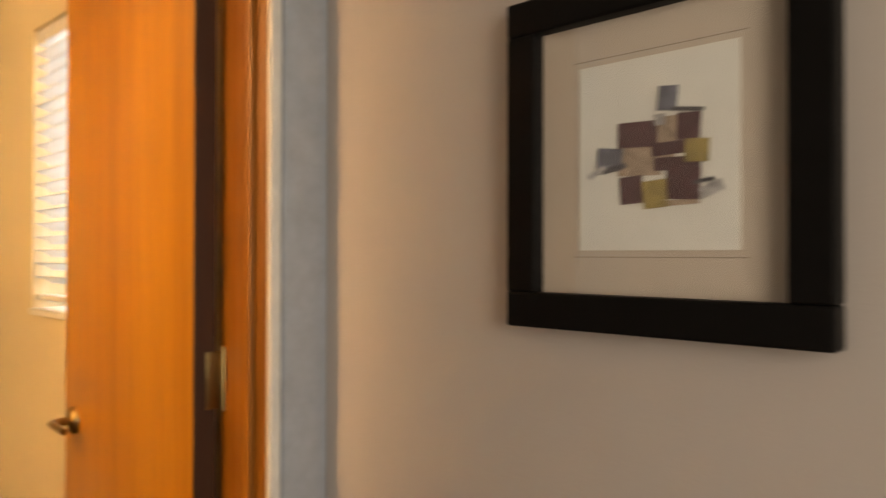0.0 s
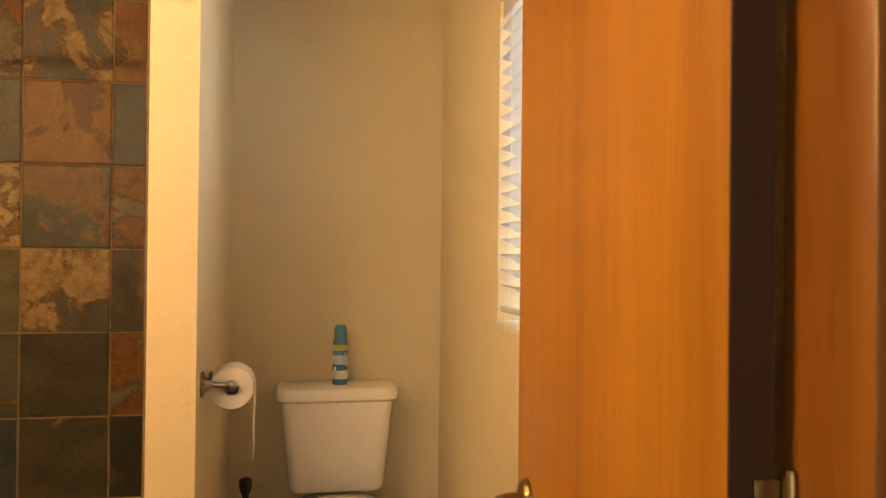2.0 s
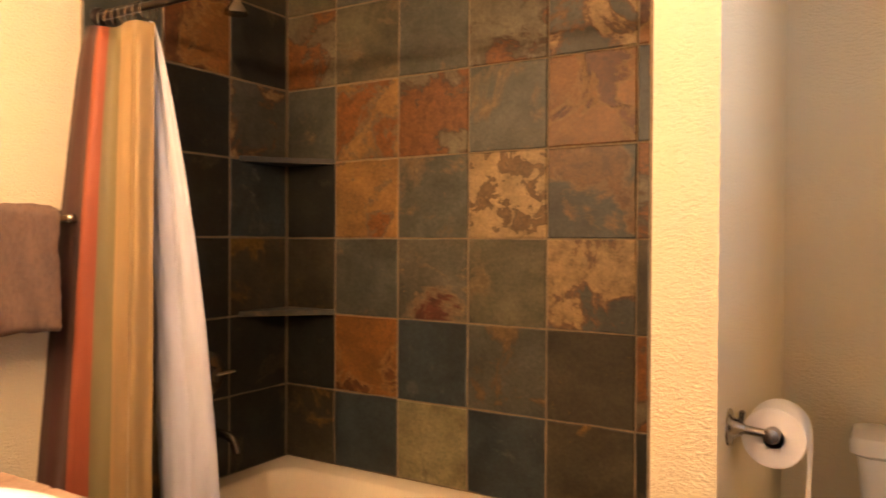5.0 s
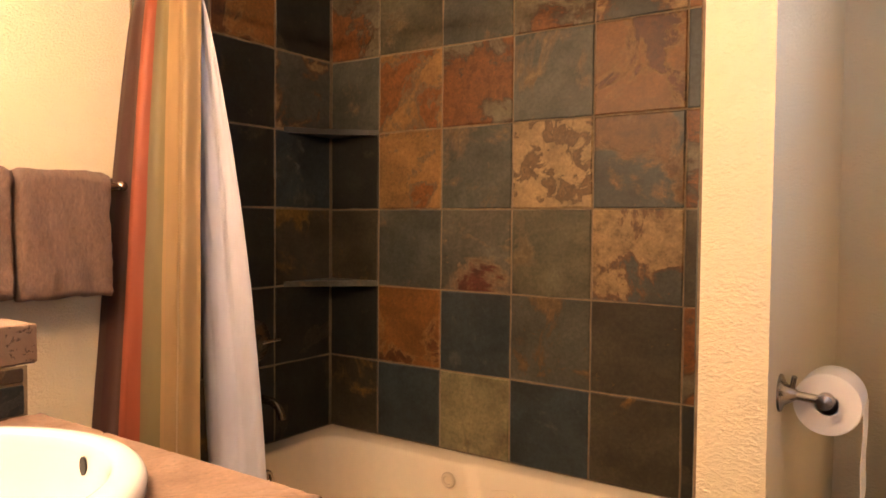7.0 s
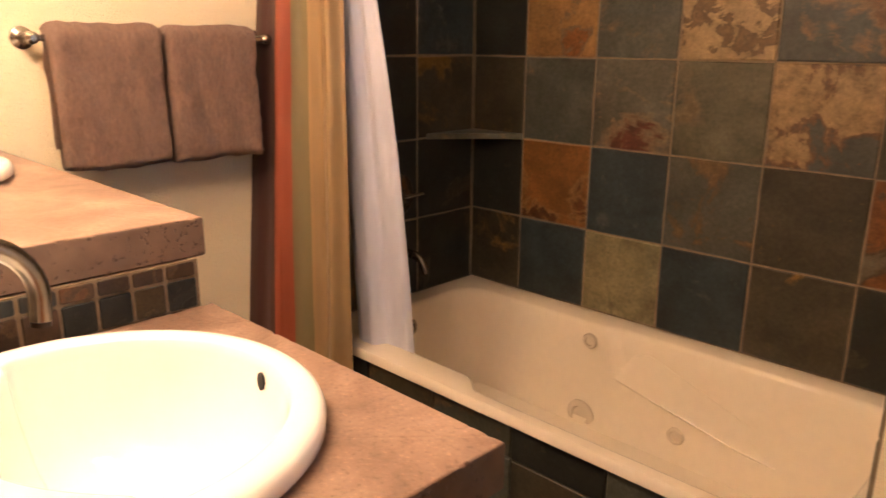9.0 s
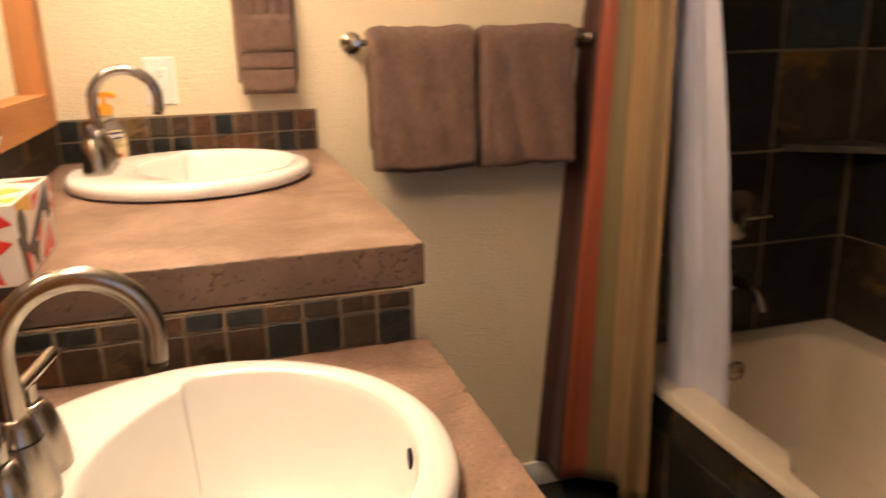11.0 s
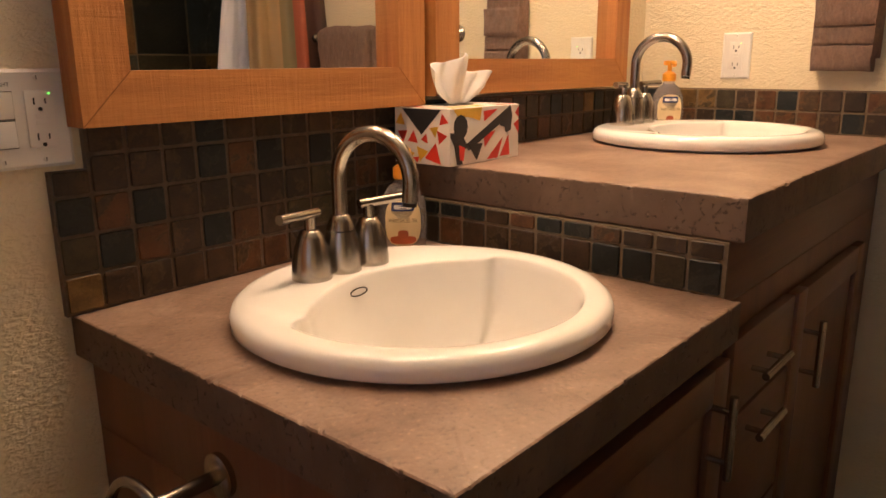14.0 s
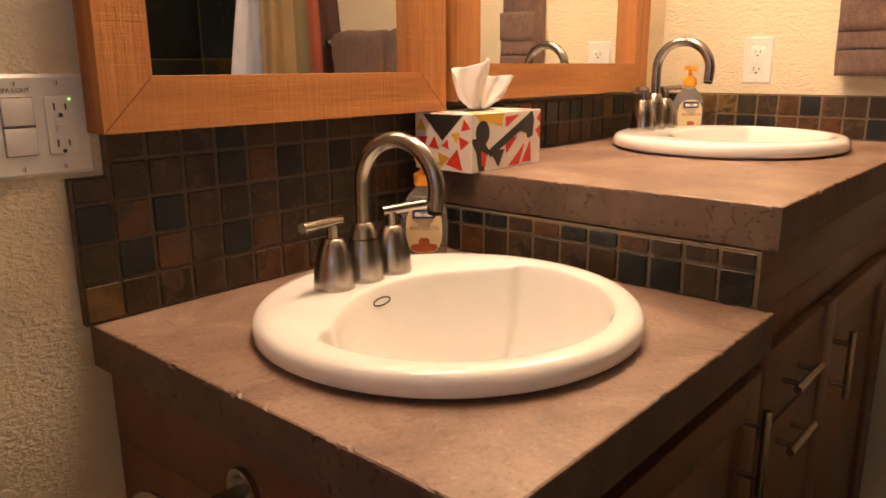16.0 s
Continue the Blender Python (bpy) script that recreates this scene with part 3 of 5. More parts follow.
o4 = [bm.verts.new((x, y + (0.02 if y < -0.8 else 0), RIM - 0.034)) for x, y in outer]
for a, b in ((vs[0], o1), (o1, o2), (o2, o3), (o3, o4)):
    for i in range(n):
        bm.faces.new((a[i], a[(i + 1) % n], b[(i + 1) % n], b[i]))
tpart("shell", bm, TUB)
def disc(c, r, axis, d, mat, name, lab="", inner_r=None):
    return tpart(name, lathe([(0, 0), (r, 0), (r, d * 0.5), (r * 0.85, d), (inner_r or r * 0.6, d), ((inner_r or r * 0.6) * 0.9, d * 0.45), (0, d * 0.5)], c, axis, 24), mat, lab)
disc((0.440, -0.131, 0.440), 0.028, "y", -0.012, TUB_DETAIL, "air_control")
disc((0.440, -0.166, 0.165), 0.055, "y", -0.012, TUB_DETAIL, "suction_cover", "beige round suction cover")
disc((0.80, -0.150, 0.215), 0.030, "y", -0.014, TUB_DETAIL, "jet_nozzle")
disc((-0.158, -0.455, 0.41), 0.036, "x", 0.014, NICKEL, "overflow_plate", "brushed nickel overflow plate")
# moulded armrest slope on the far side
bm = bmesh.new()
def basin_y(z):
    """The far wall of the basin at height z."""
    return -0.111 - (0.482 - z) / 0.104 * 0.018 if z > 0.378 else -0.129 - (0.378 - z) / 0.16 * 0.018
def arm_row(x0, z0, x1, z1, lift=0.005):
    """A cross-section of the armrest: front edge at (x0, z0), back edge at (x1, z1) on the recessed wall."""
    yf, yb = basin_y(z0) - lift, basin_y(z1) + 0.019
    return [(x0, yf + 0.004, z0 - 0.012), (x0, yf, z0 - 0.004), (x0 + 0.006, yf + 0.004, z0), (x1, yb, z1), (x1, yb + 0.02, z1), (x0, yf + 0.05, z0 - 0.03)]
rings(bm, [arm_row(0.535, 0.335, 0.60, 0.425, -0.002), arm_row(0.555, 0.336, 0.66, 0.438), arm_row(0.70, 0.306, 0.80, 0.392), arm_row(0.86, 0.275, 0.97, 0.336), arm_row(1.00, 0.248, 1.10, 0.276), arm_row(1.12, 0.232, 1.18, 0.246, 0.0)])
tpart("armrest", bm, TUB, "", True)
apron_back = tpart("apron", box((TX0, TY0 + 0.024, F), (TX1, TY0 + 0.05, RIM - 0.035)), GROUT)


# ---- tiles ----
tile_cache = {}
def tile_mesh(w, h, d, bev):
    key = (round(w, 4), round(h, 4), round(d, 4))
    if key not in tile_cache:
        bm = bmesh.new()
        b = bev
        c = 0.0024 if w < 0.1 else 0.0
        def loop(k, z):
            if not c:
                return [(k, k, z), (w - k, k, z), (w - k, h - k, z), (k, h - k, z)]
            return [(c, k, z), (w - c, k, z), (w - k, c, z), (w - k, h - c, z), (w - c, h - k, z), (c, h - k, z), (k, h - c, z), (k, c, z)]
        rings(bm, [loop(0, 0), loop(0, d - b), loop(b, d)])
        bmesh.ops.recalc_face_normals(bm, faces=bm.faces)
        me = bpy.data.meshes.new("tile")
        bm.to_mesh(me)
        bm.free()
        me.materials.append(SLATES["grey"])
        tile_cache[key] = me
    return tile_cache[key]


def tile(parent, o, u, v, w, h, d, mat, bev=0.003, cut=None):
    """One tile: corner o, sides along the unit axes u and v, standing out by d along u x v."""
    ob = new("tile", cleft_mesh(w, h, d, cut) if cut else tile_mesh(w, h, d, bev))
    u, v = Vector(u), Vector(v)
    nrm = u.cross(v)
    jit = random.uniform(-0.0008, 0.0008)
    m = Matrix((u, v, nrm)).transposed().to_4x4()
    m.translation = Vector(o) + nrm * jit
    ob.material_slots[0].link = "OBJECT"
    ob.material_slots[0].material = mat
    ob.parent = parent
    ob.matrix_parent_inverse = parent.matrix_basis.inverted()
    ob.matrix_basis = m
    return ob


def cleft_mesh(w, h, d, rnd):
    """A large hand-cut tile with slightly wavering edges and uneven corners."""
    bm = bmesh.new()
    rim = []
    for k in range(4):
        for i in range(4):
            t = i / 4
            x, y = ((t, 0), (1, t), (1 - t, 1), (0, 1 - t))[k]
            rim.append((x * w + rnd.uniform(-0.0013, 0.0013), y * h + rnd.uniform(-0.0013, 0.0013)))
    def loop(inset, z, wob):
        return [(x + (inset if x < w / 2 else -inset), y + (inset if y < h / 2 else -inset), z + rnd.uniform(-wob, wob)) for x, y in rim]
    rings(bm, [loop(0, 0, 0), loop(0, d - 0.004, 0.0008), loop(0.004, d, 0.0005)])
    bmesh.ops.recalc_face_normals(bm, faces=bm.faces)
    me = bpy.data.meshes.new("tile")
    bm.to_mesh(me)
    bm.free()
    me.materials.append(SLATES["grey"])
    return me


CLEFT = random.Random(21)
T, G = 0.305, 0.0045
for w_, a_, b_ in ((wall_north, (EX + 0.004, 0.0032, RIM), (PX0 + 0.0075, 0.0118, CEIL - 0.001)), (wall_west, (EX + 0.0002, -0.92, RIM), (EX + 0.0075, 0.003, CEIL - 0.001)), (partition, (PX0 + 0.0012, -0.905, RIM), (PX0 + 0.0078, 0.003, CEIL - 0.001))):
    part("grout", box(a_, b_), GROUT, w_, "sandy tan grout", False)
XC = [EX + 0.004, 0.0, T, 2 * T, 3 * T, 4 * T, PX0]
ZR = [RIM + 0.001, 0.80, 1.105, 1.41, 1.715, 2.02, 2.325, CEIL]
BACK = ["brown blue green blue brown dark", "dark rust blue greyrust brown rustmix", "brown grey red olive greytan brown", "dark tanrust grey tan cloudrust rustmix", "grey tanrust rustmix grey rust blue", "rustmix olive grey rustmix greytan rust", "olive grey rust olive grey tan"]
for r, kinds in enumerate(BACK):
    for c, k in enumerate(kinds.split()):
        tile(wall_north, (XC[c] + G / 2, 0.0118, ZR[r] + G / 2), (1, 0, 0), (0, 0, 1), XC[c + 1] - XC[c] - G, ZR[r + 1] - ZR[r] - G, 0.012, SLATES[k], cut=CLEFT)
YE = [-0.012, -0.318, -0.623, -0.92]
ENDW = ["dark dark brown", "dark dark dark", "brown dark dark", "blue dark brown", "greytan dark brown", "dark rust grey", "brown grey rust"]
for r, kinds in enumerate(ENDW):
    for c, k in enumerate(kinds.split()):
        tile(wall_west, (EX, YE[c + 1] + G / 2, ZR[r] + G / 2), (0, 1, 0), (0, 0, 1), YE[c] - YE[c + 1] - G, ZR[r + 1] - ZR[r] - G, 0.010, SLATES[k], cut=CLEFT)
for r in range(7):
    for c in range(3):
        tile(partition, (PX0 + 0.008, YE[c] + 0.0, ZR[r] + G / 2), (0, -1, 0), (0, 0, 1), min(T, YE[c] - YE[c + 1]) - G - (0.012 if c == 2 else 0), ZR[r + 1] - ZR[r] - G, 0.010, SLATES[random.choice(["dark", "grey", "brown", "rust", "olive"])])
# apron: a cut row under the rim, then whole tiles
x = TX0
APR = ["dark", "brown", "greyrust", "dark", "grey", "brown", "dark"]
for c in range(6):
    w = min(0.30, TX1 - x) - G
    if w > 0.02:
        tile(apron_back, (x + 0.002, TY0 + 0.024, RIM - 0.142), (1, 0, 0), (0, 0, 1), w, 0.104, 0.010, SLATES[APR[c]])
        tile(apron_back, (x + 0.002, TY0 + 0.024, F + 0.006), (1, 0, 0), (0, 0, 1), w, RIM - 0.146 - F - 0.006, 0.010, SLATES[APR[(c + 2) % 7]])
    x += 0.30
for i in range(9):
    for j in range(8):
        x0, y0 = -0.25 + i * 0.305, -0.87 - j * 0.305
        x1, y1 = min(x0 + 0.301, RX), max(y0 - 0.301, HY + 0.004)
        if x1 - x0 > 0.03 and y0 - y1 > 0.03:
            tile(floor, (x0, y1, F - 0.004), (1, 0, 0), (0, 1, 0), x1 - x0, y0 - y1, 0.004, SLATES[random.choice(["dark", "dark", "grey", "brown", "blue"])])
for i in range(3):
    for j in range(3):
        x0, y0 = 1.65 + i * 0.305, -j * 0.305 + 0.01
        x1, y1 = min(x0 + 0.301, RX), max(y0 - 0.301, -0.865)
        if x1 - x0 > 0.03:
            tile(floor, (x0, y1, F - 0.004), (1, 0, 0), (0, 1, 0), x1 - x0, y0 - y1, 0.004, SLATES[random.choice(["dark", "dark", "grey", "brown"])])

# corner shelves in the shower
for z, nm in ((1.112, "grey"), (1.716, "dark")):
    bm = bmesh.new()
    lo = [(EX + 0.0105, -0.0005), (0.0, -0.0005)] + [(0.0 - 0.25 * t, -0.004 - 0.272 * t - 0.05 * math.sin(math.pi * t) * -1 * 0.6) for t in [i / 8 for i in range(9)]]
    rings(bm, [[(x, y, z - 0.011) for x, y in lo], [(x, y, z + 0.011) for x, y in lo]])
    tagged(finish("corner_shelf", bm, SLATES[nm]), "slate corner shelf set between shower tiles", "shelf", "shower shelves")

# shower fittings
valve = empty("shower_valve", (EX + 0.01, -0.424, 0.905), "brushed nickel shower valve on slate tiles", "valve")
part("plate", lathe([(0, 0), (0.082, 0), (0.082, 0.004), (0.07, 0.012), (0.03, 0.016), (0.026, 0.05), (0, 0.052)], (0, 0, 0), "x", 32), NICKEL, valve)
part("lever", tube([(0.045, 0, 0), (0.055, 0.03, 0.004), (0.06, 0.075, 0.006)], 0.008, 12, 0.006), NICKEL, valve)
spout = empty("tub_spout", (EX + 0.01, -0.43, 0.69), "brushed nickel arched tub spout on slate tiles", "spout")
part("flange", lathe([(0, 0), (0.034, 0), (0.034, 0.005), (0.022, 0.012), (0, 0.012)], (0, 0, 0), "x", 24), NICKEL, spout)
part("pipe", tube([(0.005, 0, 0), (0.06, 0.002, 0.006), (0.10, 0.004, 0.003), (0.13, 0.006, -0.012), (0.148, 0.008, -0.04), (0.152, 0.008, -0.058)], 0.017, 14, 0.013), NICKEL, spout)
sh = empty("wall_shower", (EX + 0.01, -0.42, 2.24), "brushed nickel shower head on a bent arm", "shower head")
part("arm", tube([(0, 0, 0.06), (0.06, 0, 0.07), (0.10, 0, 0.05), (0.125, 0, 0.02)], 0.010), NICKEL, sh)
part("head", lathe([(0, 0.03), (0.014, 0.03), (0.02, 0.01), (0.042, -0.02), (0.042, -0.03), (0, -0.03)], (0.14, 0, 0.0), "z"), NICKEL, sh)

# curtain rod, rings, curtain and liner
rod = empty("curtain_rod", (0.6, -0.862, 2.105), "dark bronze shower curtain rod between walls", "curtain rod")
ob = part("rod", tube([(EX + 0.012, -0.862, 2.105), (PX0 - 0.001, -0.862, 2.105)], 0.0125), DARK_METAL, rod)
at(rod, ob)
for x, s in ((EX + 0.0105, 1), (PX0 - 0.001, -1)):
    at(rod, part("flange", lathe([(0, 0), (0.032, 0), (0.030, 0.008 * s), (0.016, 0.018 * s), (0, 0.018 * s)], (x, -0.862, 2.105), "x"), DARK_METAL, rod))


def cloth(name, path_top, path_bot, z_top, z_bot, bands, folds, amp, label, seed, thick=0.0015):
    """A hanging pleated cloth between a gathered top line and a wider bottom line; bands: colour stops along its width."""
    rnd = random.Random(seed)
    nu, nv = 150, 40
    def along(path, t):
        k = t * (len(path) - 1)
        i = min(int(k), len(path) - 2)
        return Vector(path[i]).lerp(Vector(path[i + 1]), k - i)
    bm = bmesh.new()
    grid = []
    ph = [rnd.uniform(0, 6.28) for _ in range(4)]
    for j in range(nv + 1):
        v = j / nv
        row = []
        for i in range(nu + 1):
            u = i / nu
            p = along(path_top, u).lerp(along(path_bot, u), v ** 0.8 + 0.10 * math.sin(math.pi * v) * u)
            d = (along(path_bot, min(1, u + 0.01)) - along(path_bot, max(0, u - 0.01))).normalized()
            nrm = Vector((-d.y, d.x))
            a = amp * (0.75 + 0.5 * v)
            w = math.sin(u * folds * 6.283 + ph[0] + 0.5 * math.sin(v * 3 + ph[1])) + 0.35 * math.sin(u * folds * 13.1 + ph[2] + v * 2.2)
            crease = noise.noise(Vector((u * 5 + seed, v * 9, 1.7))) * 0.006 + noise.noise(Vector((u * 14 + v * 6, v * 26, seed))) * 0.0025
            q = p + nrm * (w * a + crease * min(1, v * 3))
            row.append(bm.verts.new((q.x, q.y, z_top + (z_bot - z_top) * v + 0.006 * math.sin(u * folds * 6.28))))
        grid.append(row)
    mats = []
    for j in range(nv):
        for i in range(nu):
            f = bm.faces.new((grid[j][i], grid[j][i + 1], grid[j + 1][i + 1], grid[j + 1][i]))
            f.smooth = True
            u = (i + 0.5) / nu
            for k, (stop, _) in enumerate(bands):
                if u <= stop:
                    f.material_index = k
                    break
    me = bpy.data.meshes.new(name)
    bm.to_mesh(me)
    bm.free()
    for _, m in bands:
        me.materials.append(m)
    ob = new(name, me)
    md = ob.modifiers.new("thickness", "SOLIDIFY")
    md.thickness = thick
    return tagged(ob, label, "curtain")


def fabric(name, col, rough=0.55):
    m, nt, b = nodes_of(name, rough, 0, 0.4)
    b.inputs["Sheen Weight"].default_value = 0.08
    v = coords(nt, (1, 1, 0.25))
    n1 = noise_tex(nt, v, 18, 5)
    r = ramp(nt, n1.outputs[0], [(0.3, [c * 0.93 for c in col]), (0.7, [c * 1.05 for c in col])])
    nt.links.new(r.outputs[0], b.inputs["Base Color"])
    bump(nt, b, noise_tex(nt, coords(nt), 260, 2).outputs[0], 0.2, 0.0015)
    return m


C_BROWN, C_DARK, C_RUST, C_OLIVE, C_GOLD, C_PALE = fabric("curtain_brown", (0.055, 0.026, 0.018)), fabric("curtain_maroon", (0.050, 0.017, 0.013)), fabric("curtain_rust", (0.27, 0.062, 0.024)), fabric("curtain_olive", (0.16, 0.13, 0.058)), fabric("curtain_gold", (0.27, 0.182, 0.083)), fabric("curtain_tan", (0.30, 0.19, 0.085))
curtain = cloth("shower_curtain", [(-0.250, -0.920), (-0.17, -0.905), (-0.06, -0.888), (0.022, -0.872)],
                [(-0.235, -1.125), (-0.14, -1.035), (-0.015, -0.945), (0.058, -0.905)], 2.055, 0.16,
                [(0.07, C_BROWN), (0.27, C_DARK), (0.41, C_RUST), (0.55, C_OLIVE), (0.58, C_PALE), (1.0, C_GOLD)], 1.9, 0.021, "striped shower curtain in maroon, rust, olive and gold, drawn aside", 3)
liner = cloth("curtain_liner", [(-0.10, -0.862), (-0.03, -0.858), (0.008, -0.850)], [(-0.035, -0.80), (0.06, -0.765), (0.160, -0.72)], 2.055, 0.43,
              [(1.0, fabric("liner_white", (0.52, 0.535, 0.64), 0.45))], 1.7, 0.010, "white fabric curtain liner hanging into the tub", 8)
for i in range(7):
    x = -0.215 + i * 0.034
    bm = tube(arc((x, -0.862, 2.090), 0.031, 100, 440, 24, "yz"), 0.0022, 8)
    tagged(finish("curtain_ring", bm, NICKEL, smooth=True), "brushed metal ring on the curtain rod", "ring", "curtain rings")


# ---- toilet corner ----
TCX = 2.04
toilet = empty("toilet", (TCX, -0.35, F), "white porcelain two-piece toilet against cream wall", "toilet")
def rrect(w, d, cy, z, r=0.04, n=6, cx=0.0):
    pts = []
    for sx, sy, a0 in ((1, -1, 270), (1, 1, 0), (-1, 1, 90), (-1, -1, 180)):
        pts += [(cx + sx * (w / 2 - r) + r * math.cos(radians(a0 + 90 * i / n)), cy + sy * (d / 2 - r) + r * math.sin(radians(a0 + 90 * i / n)), z) for i in range(n + 1)]
    return pts
def oval(w, y0, y1, z, n=28, p=2.3):
    out = []
    for i in range(n):
        a = 2 * math.pi * i / n
        c, s = math.cos(a), math.sin(a)
        out.append((w / 2 * math.copysign(abs(c) ** (2 / p), c), (y0 + y1) / 2 + (y1 - y0) / 2 * math.copysign(abs(s) ** (2 / p), s), z))
    return out
# y is measured from the toilet's origin at -0.35
bm = bmesh.new()
rings(bm, [rrect(0.33, 0.15, 0.245, 0.475), rrect(0.345, 0.165, 0.245, 0.49), rrect(0.405, 0.185, 0.245, 0.80)])
part("tank", bm, PORCELAIN, toilet)
bm = bmesh.new()
rings(bm, [rrect(0.415, 0.19, 0.245, 0.802), rrect(0.436, 0.21, 0.245, 0.81), rrect(0.438, 0.212, 0.245, 0.838), rrect(0.428, 0.202, 0.245, 0.850), rrect(0.40, 0.18, 0.245, 0.853)])
part("tank_lid", bm, PORCELAIN, toilet)
bm = bmesh.new()
rings(bm, [oval(0.22, -0.20, 0.26, 0.0), oval(0.21, -0.19, 0.26, 0.06), oval(0.20, -0.20, 0.27, 0.18), oval(0.30, -0.34, 0.28, 0.33), oval(0.36, -0.385, 0.28, 0.41), oval(0.37, -0.39, 0.32, 0.435)])
part("bowl", bm, PORCELAIN, toilet)
bm = bmesh.new()
rings(bm, [oval(0.375, -0.395, 0.14, 0.437), oval(0.385, -0.40, 0.145, 0.445), oval(0.38, -0.398, 0.143, 0.456)])
part("seat", bm, PORCELAIN, toilet)
bm = bmesh.new()
rings(bm, [oval(0.38, -0.398, 0.143, 0.458), oval(0.388, -0.403, 0.146, 0.466), oval(0.37, -0.39, 0.130, 0.478), oval(0.25, -0.28, 0.08, 0.482)])
part("seat_lid", bm, PORCELAIN, toilet)

can = empty("air_freshener_can", (2.05, -0.115, F + 0.8535), "blue aerosol can with bright label on the tank", "spray can")
part("body", lathe([(0, 0), (0.026, 0), (0.0275, 0.004), (0.0275, 0.145), (0.022, 0.156), (0, 0.156)]), plain("can_blue", (0.10, 0.26, 0.46), 0.25, 0.3), can)
part("cap", lathe([(0, 0.157), (0.024, 0.157), (0.024, 0.185), (0.018, 0.203), (0, 0.206)]), plain("cap_blue", (0.10, 0.30, 0.42), 0.35), can)
part("label_band", lathe([(0.0276, 0.02), (0.0281, 0.021), (0.0281, 0.048), (0.0276, 0.049)]), plain("label_white", (0.62, 0.66, 0.68), 0.3), can)
part("label_band", lathe([(0.0276, 0.118), (0.0281, 0.119), (0.0281, 0.135), (0.0276, 0.136)]), plain("label_yellow", (0.65, 0.55, 0.08), 0.3), can)
part("label_band", lathe([(0.0276, 0.07), (0.0281, 0.071), (0.0281, 0.10), (0.0276, 0.101)]), plain("label_pale", (0.42, 0.55, 0.68), 0.3), can)

can.scale = (1, 1, 1.08)
for k in range(9):
    a = radians(200 + 17 * k)
    part("label_fleck", lathe([(0, 0), (0.004 + 0.0015 * (k % 3), 0), (0.003, 0.0006), (0, 0.0006)], (0.0276 * math.cos(a), 0.0276 * math.sin(a), 0.03 + 0.013 * (k * 5 % 8)), "y", 10), PAPER, can)
tp = empty("toilet_paper_holder", (PX1, -0.80, 1.045), "brushed nickel paper holder on the partition", "paper holder")
part("flange", lathe([(0, 0), (0.036, 0), (0.035, 0.004), (0.022, 0.010), (0.014, 0.022), (0.0095, 0.03), (0, 0.03)], (0, 0, 0), "x", 28), NICKEL, tp)
part("arm", tube([(0.02, 0, 0), (0.055, 0, -0.003), (0.078, 0, -0.005)], 0.0085), NICKEL, tp)
part("finial", lathe([(0, -0.02), (0.014, -0.018), (0.016, 0.0), (0.014, 0.012), (0, 0.014)], (0.078, 0, -0.005), "y", 20), NICKEL, tp)
part("bar", tube([(0.078, 0, -0.005), (0.078, 0.13, -0.005)], 0.0065), NICKEL, tp)
part("pivot", tube([(0.02, 0, 0), (0.024, -0.002, 0.028), (0.026, -0.004, 0.034)], 0.005), NICKEL, tp)
roll = empty("toilet_roll", (PX1 + 0.078, -0.785, 1.030), "white toilet paper roll with a hanging sheet", "toilet roll")
part("roll", lathe([(0.020, 0), (0.057, 0), (0.058, 0.003), (0.058, 0.10), (0.057, 0.103), (0.020, 0.103), (0.020, 0)], (0, 0, 0), "y", 40), PAPER, roll)
bm = bmesh.new()
pts = [(0.0585, 0.0), (0.0588, -0.05), (0.056, -0.11), (0.058, -0.17), (0.055, -0.205)]
rings(bm, [[(x, 0.002, z), (x, 0.101, z), (x + 0.0008, 0.101, z), (x + 0.0008, 0.002, z)] for x, z in pts])
part("hanging_sheet", bm, PAPER, roll)
pl = empty("plunger", (1.745, -0.55, F), "plunger with slim black handle beside the toilet", "plunger")
part("cup", lathe([(0.065, 0), (0.068, 0.01), (0.06, 0.05), (0.03, 0.085), (0.016, 0.11), (0, 0.11)]), BLACK, pl)
part("handle", tube([(0, 0, 0.10), (0, 0, 0.625)], 0.010), BLACK, pl)
part("grip", lathe([(0, 0.60), (0.013, 0.60), (0.020, 0.625), (0.020, 0.642), (0.012, 0.648), (0, 0.648)]), BLACK, pl)


# ---- towels on the end wall ----
bar = empty("towel_bar", (EX, -1.32, 1.462), "brushed nickel towel bar on the cream wall", "towel bar")
at(bar, part("bar", tube([(EX + 0.07, -1.645, 1.462), (EX + 0.07, -0.985, 1.462)], 0.0085), NICKEL, bar))
for y in (-1.635, -0.995):
    at(bar, part("bracket", lathe([(0, 0), (0.028, 0), (0.027, 0.005), (0.014, 0.015), (0.012, 0.055), (0.015, 0.062), (0.015, 0.078), (0.008, 0.085), (0, 0.085)], (EX, y, 1.462), "x"), NICKEL, bar))


